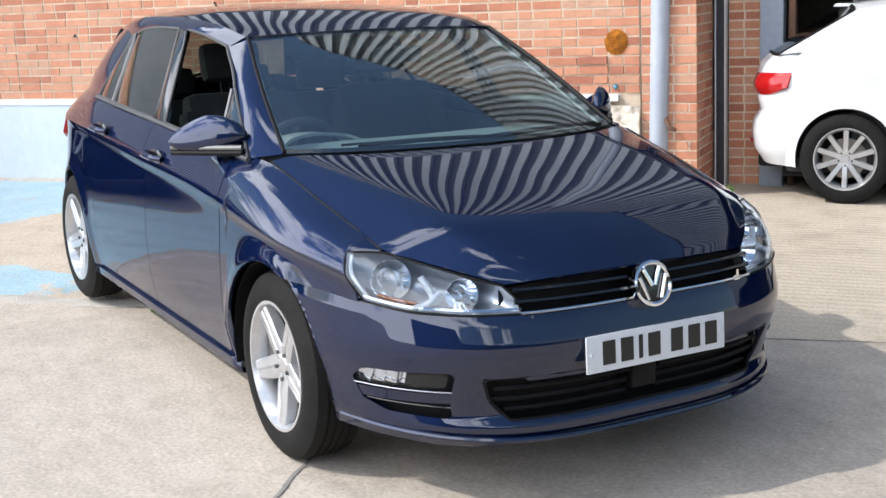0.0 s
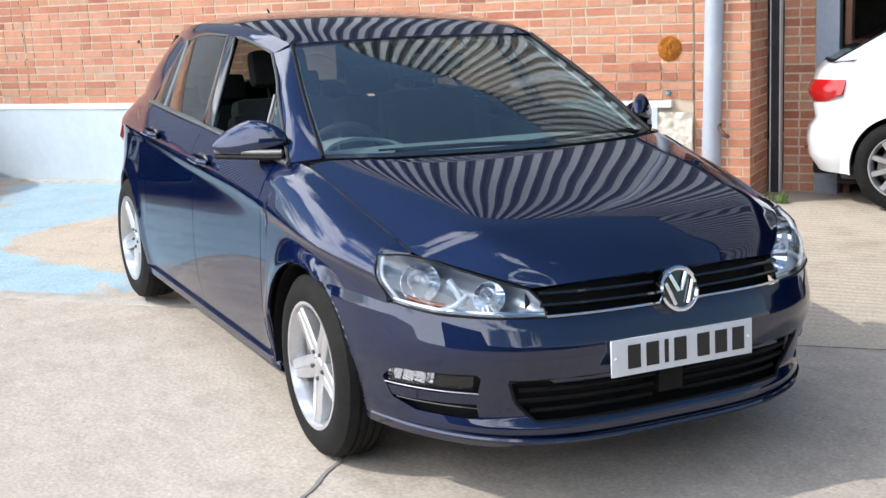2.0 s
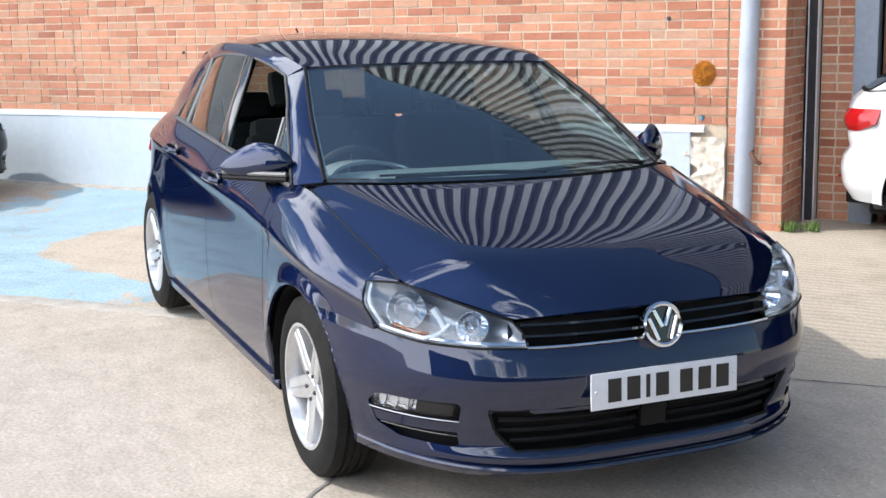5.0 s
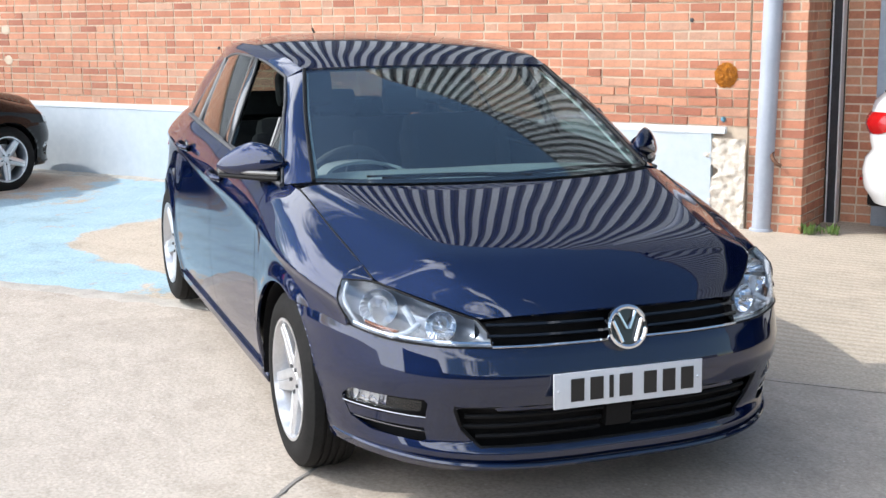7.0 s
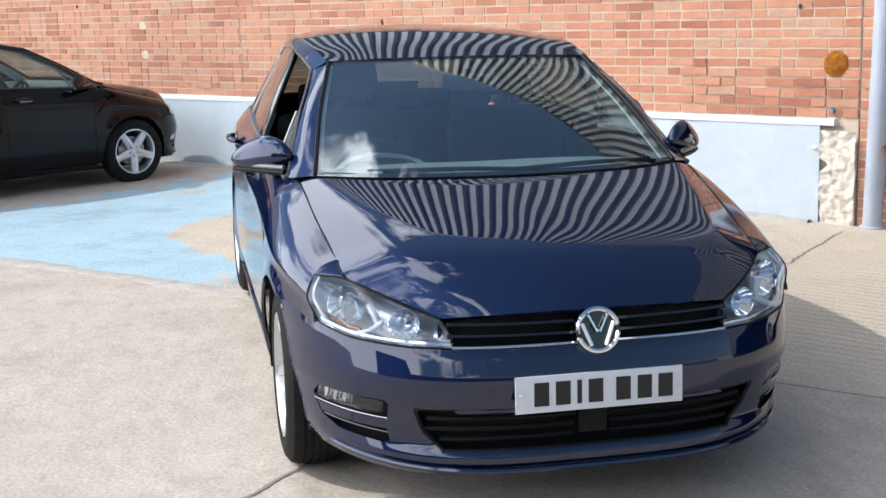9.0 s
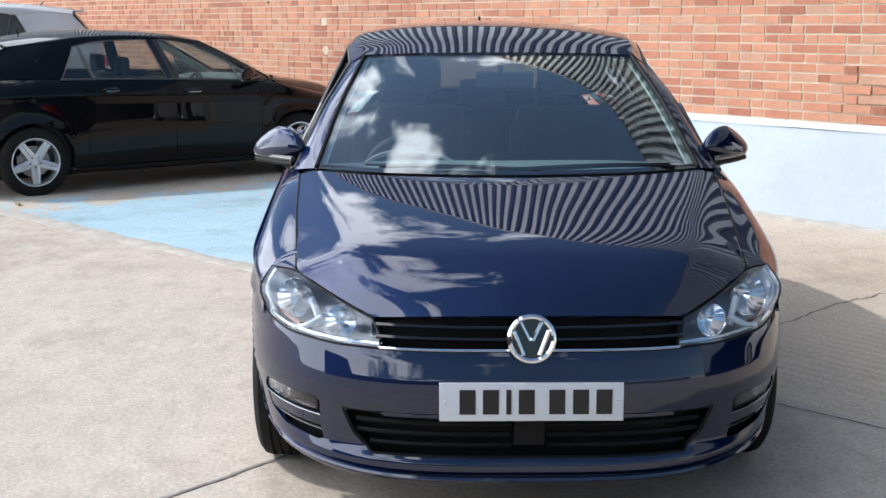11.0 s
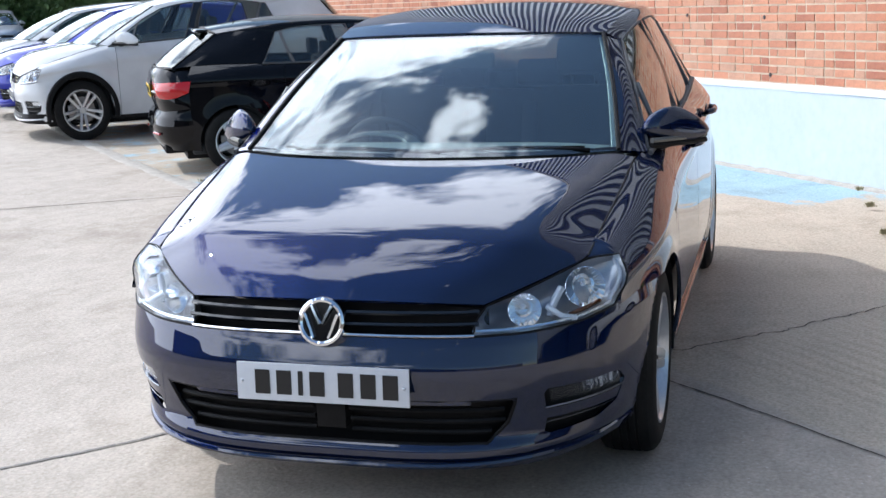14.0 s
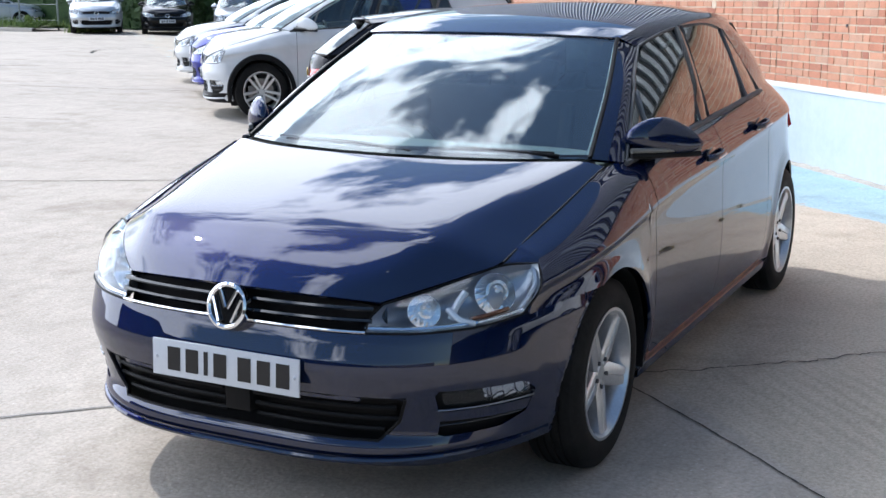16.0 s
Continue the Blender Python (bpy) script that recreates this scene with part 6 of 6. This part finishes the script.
# hedge
hedge = leaves("hedge", low(-29.6, -22.5, 1.15), (1.0, 10.0, 1.7), 15000, 0.14, FOLIAGE, None, 21, 120)
tagged(hedge, "dense dark green hedge behind the parked cars", "hedge", kind="stuff")
v, f = [], []
for i, y in enumerate(np.linspace(-30.5, -14.5, 33)):
    x = -29.6
    for dx, up in ((0.55, 0.0), (0.5, 1.8 + 0.25 * math.sin(i * 2.1)), (-0.5, 1.8 + 0.25 * math.cos(i * 1.7)), (-0.55, 0.0)):
        v.append(low(x + dx, y, up))
    if i:
        f += [(4 * i - 4 + k, 4 * i + k, 4 * i + k + 1, 4 * i - 3 + k) for k in range(3)]
tagged(add_mesh("hedge_core", v, f, FOLIAGE, smooth_at=60), "dark twiggy heart of the hedge", "hedge", kind="stuff")

# fence along the verge
fence = tagged(new("fence"), "thin green grey mesh fence on the verge", "fence")
ys = np.linspace(-36, -23.4, 8)
tops = []
for y in ys:
    x = float(np.interp(y, [p[1] for p in line], [p[0] for p in line])) - 1.55
    x0, y0, z0 = low(x, y)
    tube("post", [(x0, y0, z0), (x0, y0, z0 + 2.0)], 0.035, POST, fence, sides=8)
    tops.append((x0, y0, z0))
for up in (0.35, 0.9, 1.45, 1.95):
    tube("wire", [(x, y, z + up) for x, y, z in tops], 0.010, POST, fence, sides=5)
x0, y0, z0 = low(-26.0, -21.55)
lamp_post = tube("yard_post", [(x0, y0, z0), (x0, y0, z0 + 3.2)], 0.05, POST, None, sides=10)
tagged(lamp_post, "slim grey green post between parked cars", "post")
bm = bmesh.new()
m = pose(*low(-25.4, -20.95), 0, 0, 35) @ Matrix.Scale(1.18, 4)
box(bm, (-0.14, -0.13, 0.10), (0.14, 0.13, 0.62), 0.03, m)
box(bm, (-0.17, -0.15, 0.60), (0.16, 0.15, 0.68), 0.02, m)
bin_ob = part("green_bin", bm, BIN_GREEN)
tagged(bin_ob, "small bright green plastic bin on the verge", "bin")


def tree(x, y, height, spread, seed):
    rnd = random.Random(seed)
    root = tagged(new("tree"), "leafy tree behind the hedge", "tree", group="trees behind the hedge")
    b = Vector(low(x, y, -0.05))
    bm = bmesh.new()
    def limb(a, c, r0, r1, sides=8):
        way = (c - a).normalized()
        side = way.orthogonal().normalized()
        up = side.cross(way)
        rings = []
        for q in np.linspace(0, 1, 5):
            mid = a.lerp(c, q) + side * rnd.uniform(-0.4, 0.4) * r0 * (0 < q < 1)
            r = float(r0 + (r1 - r0) * q)
            rings.append([bm.verts.new(mid + r * (side * math.cos(t) + up * math.sin(t))) for t in np.linspace(0, 6.283, sides, endpoint=False)])
        for p, q in zip(rings, rings[1:]):
            for k in range(sides):
                bm.faces.new((p[k], p[(k + 1) % sides], q[(k + 1) % sides], q[k]))
    fork = b + Vector((rnd.uniform(-0.2, 0.2), rnd.uniform(-0.2, 0.2), height * 0.45))
    limb(b, fork, height * 0.035, height * 0.022)
    for k in range(7):
        a = k * 0.9 + rnd.uniform(-0.2, 0.2)
        limb(b.lerp(fork, rnd.uniform(0.7, 1.0)), fork + Vector((math.cos(a) * spread * 0.7, math.sin(a) * spread * 0.7, height * rnd.uniform(0.1, 0.42))), height * 0.012, height * 0.004, 6)
    part("trunk", bm, BARK, root, "grey brown trunk and limbs")
    leaves("crown", (b.x, b.y, b.z + height * 0.68), (spread, spread, height * 0.32), 5200, 0.15, TREE_LEAF, root, seed, 34, "uneven crown of green leaves")


tree(-31.5, -27.5, 6.5, 2.4, 31)
tree(-32.0, -20.5, 7.0, 2.6, 32)

# grey building across the road
hall = tagged(new("grey_building"), "long grey clad building with a red door", "building")
hall.matrix_world = Matrix.Translation((0, 0, 0.4)) @ FAR
bm = bmesh.new()
box(bm, (-40.0, -19.0, -2.0), (-34.0, 6.0, 4.6))
part("wall", bm, FACADE, hall, "grey sheeted wall", smooth_at=0)
for y in np.arange(-18.8, 6.0, 0.6):
    block("wall_rib", (-34.0, y - 0.03, -1.6), (-33.95, y + 0.03, 4.55), FACADE, hall, bevel=0.0)
for y in (-17.3, -6.0):
    block("door", (-33.99, y - 0.55, -1.4), (-33.90, y + 0.55, 0.9), RED_DOOR, hall, "plain red door", 0.01)
for y in (-14.6, -11.8, -9.2, -3.0):
    block("window", (-33.99, y - 0.6, -0.3), (-33.91, y + 0.6, 0.9), GLOSS_BLACK, hall, "dark window", 0.01)
block("roof", (-40.4, -19.3, 4.6), (-33.6, 6.3, 4.85), DARK_TRIM, hall, "dark roof edge", 0.02)
hidden = hatchback("silver_estate_car", SILVER_PAINT, "silver car parked behind the mesh fence", "five", False, front="plain", wipers=False)
hx, hy, _ = low(-27.6, -28.6)
park(hidden, (hx, hy), (-0.75, 0.66), (0.98, 0.96, 1.0), 1, "rear")

# ---- bricks, course by course ----
lay_bricks(wall_yard, -22.0, PIER0 - 0.006, LEDGE + 0.012, EAVES - 0.02, lambda s, z: -5.0 < s < -0.9 and z < 1.43, seed=5)
lay_bricks(wall_pier, PIER0 + 0.008, PIER1 - 0.003, 0.005, EAVES - 0.02, lambda s, z: z < 1.1, seed=6)
SIDE = WALL @ Matrix.Translation((PIER1 - 0.008, 0, 0)) @ Matrix.Rotation(math.pi / 2, 4, "Z")
lay_bricks(wall_pier, 0.0, DEEP, 0.005, EAVES - 0.02, lambda s, z: False, SIDE, 7)
lay_bricks(lay_recess, -0.150, 0.071, 0.005, EAVES - 0.02, lambda s, z: False, WALL @ Matrix.Translation((0, DEEP + 0.10, 0)), 8)
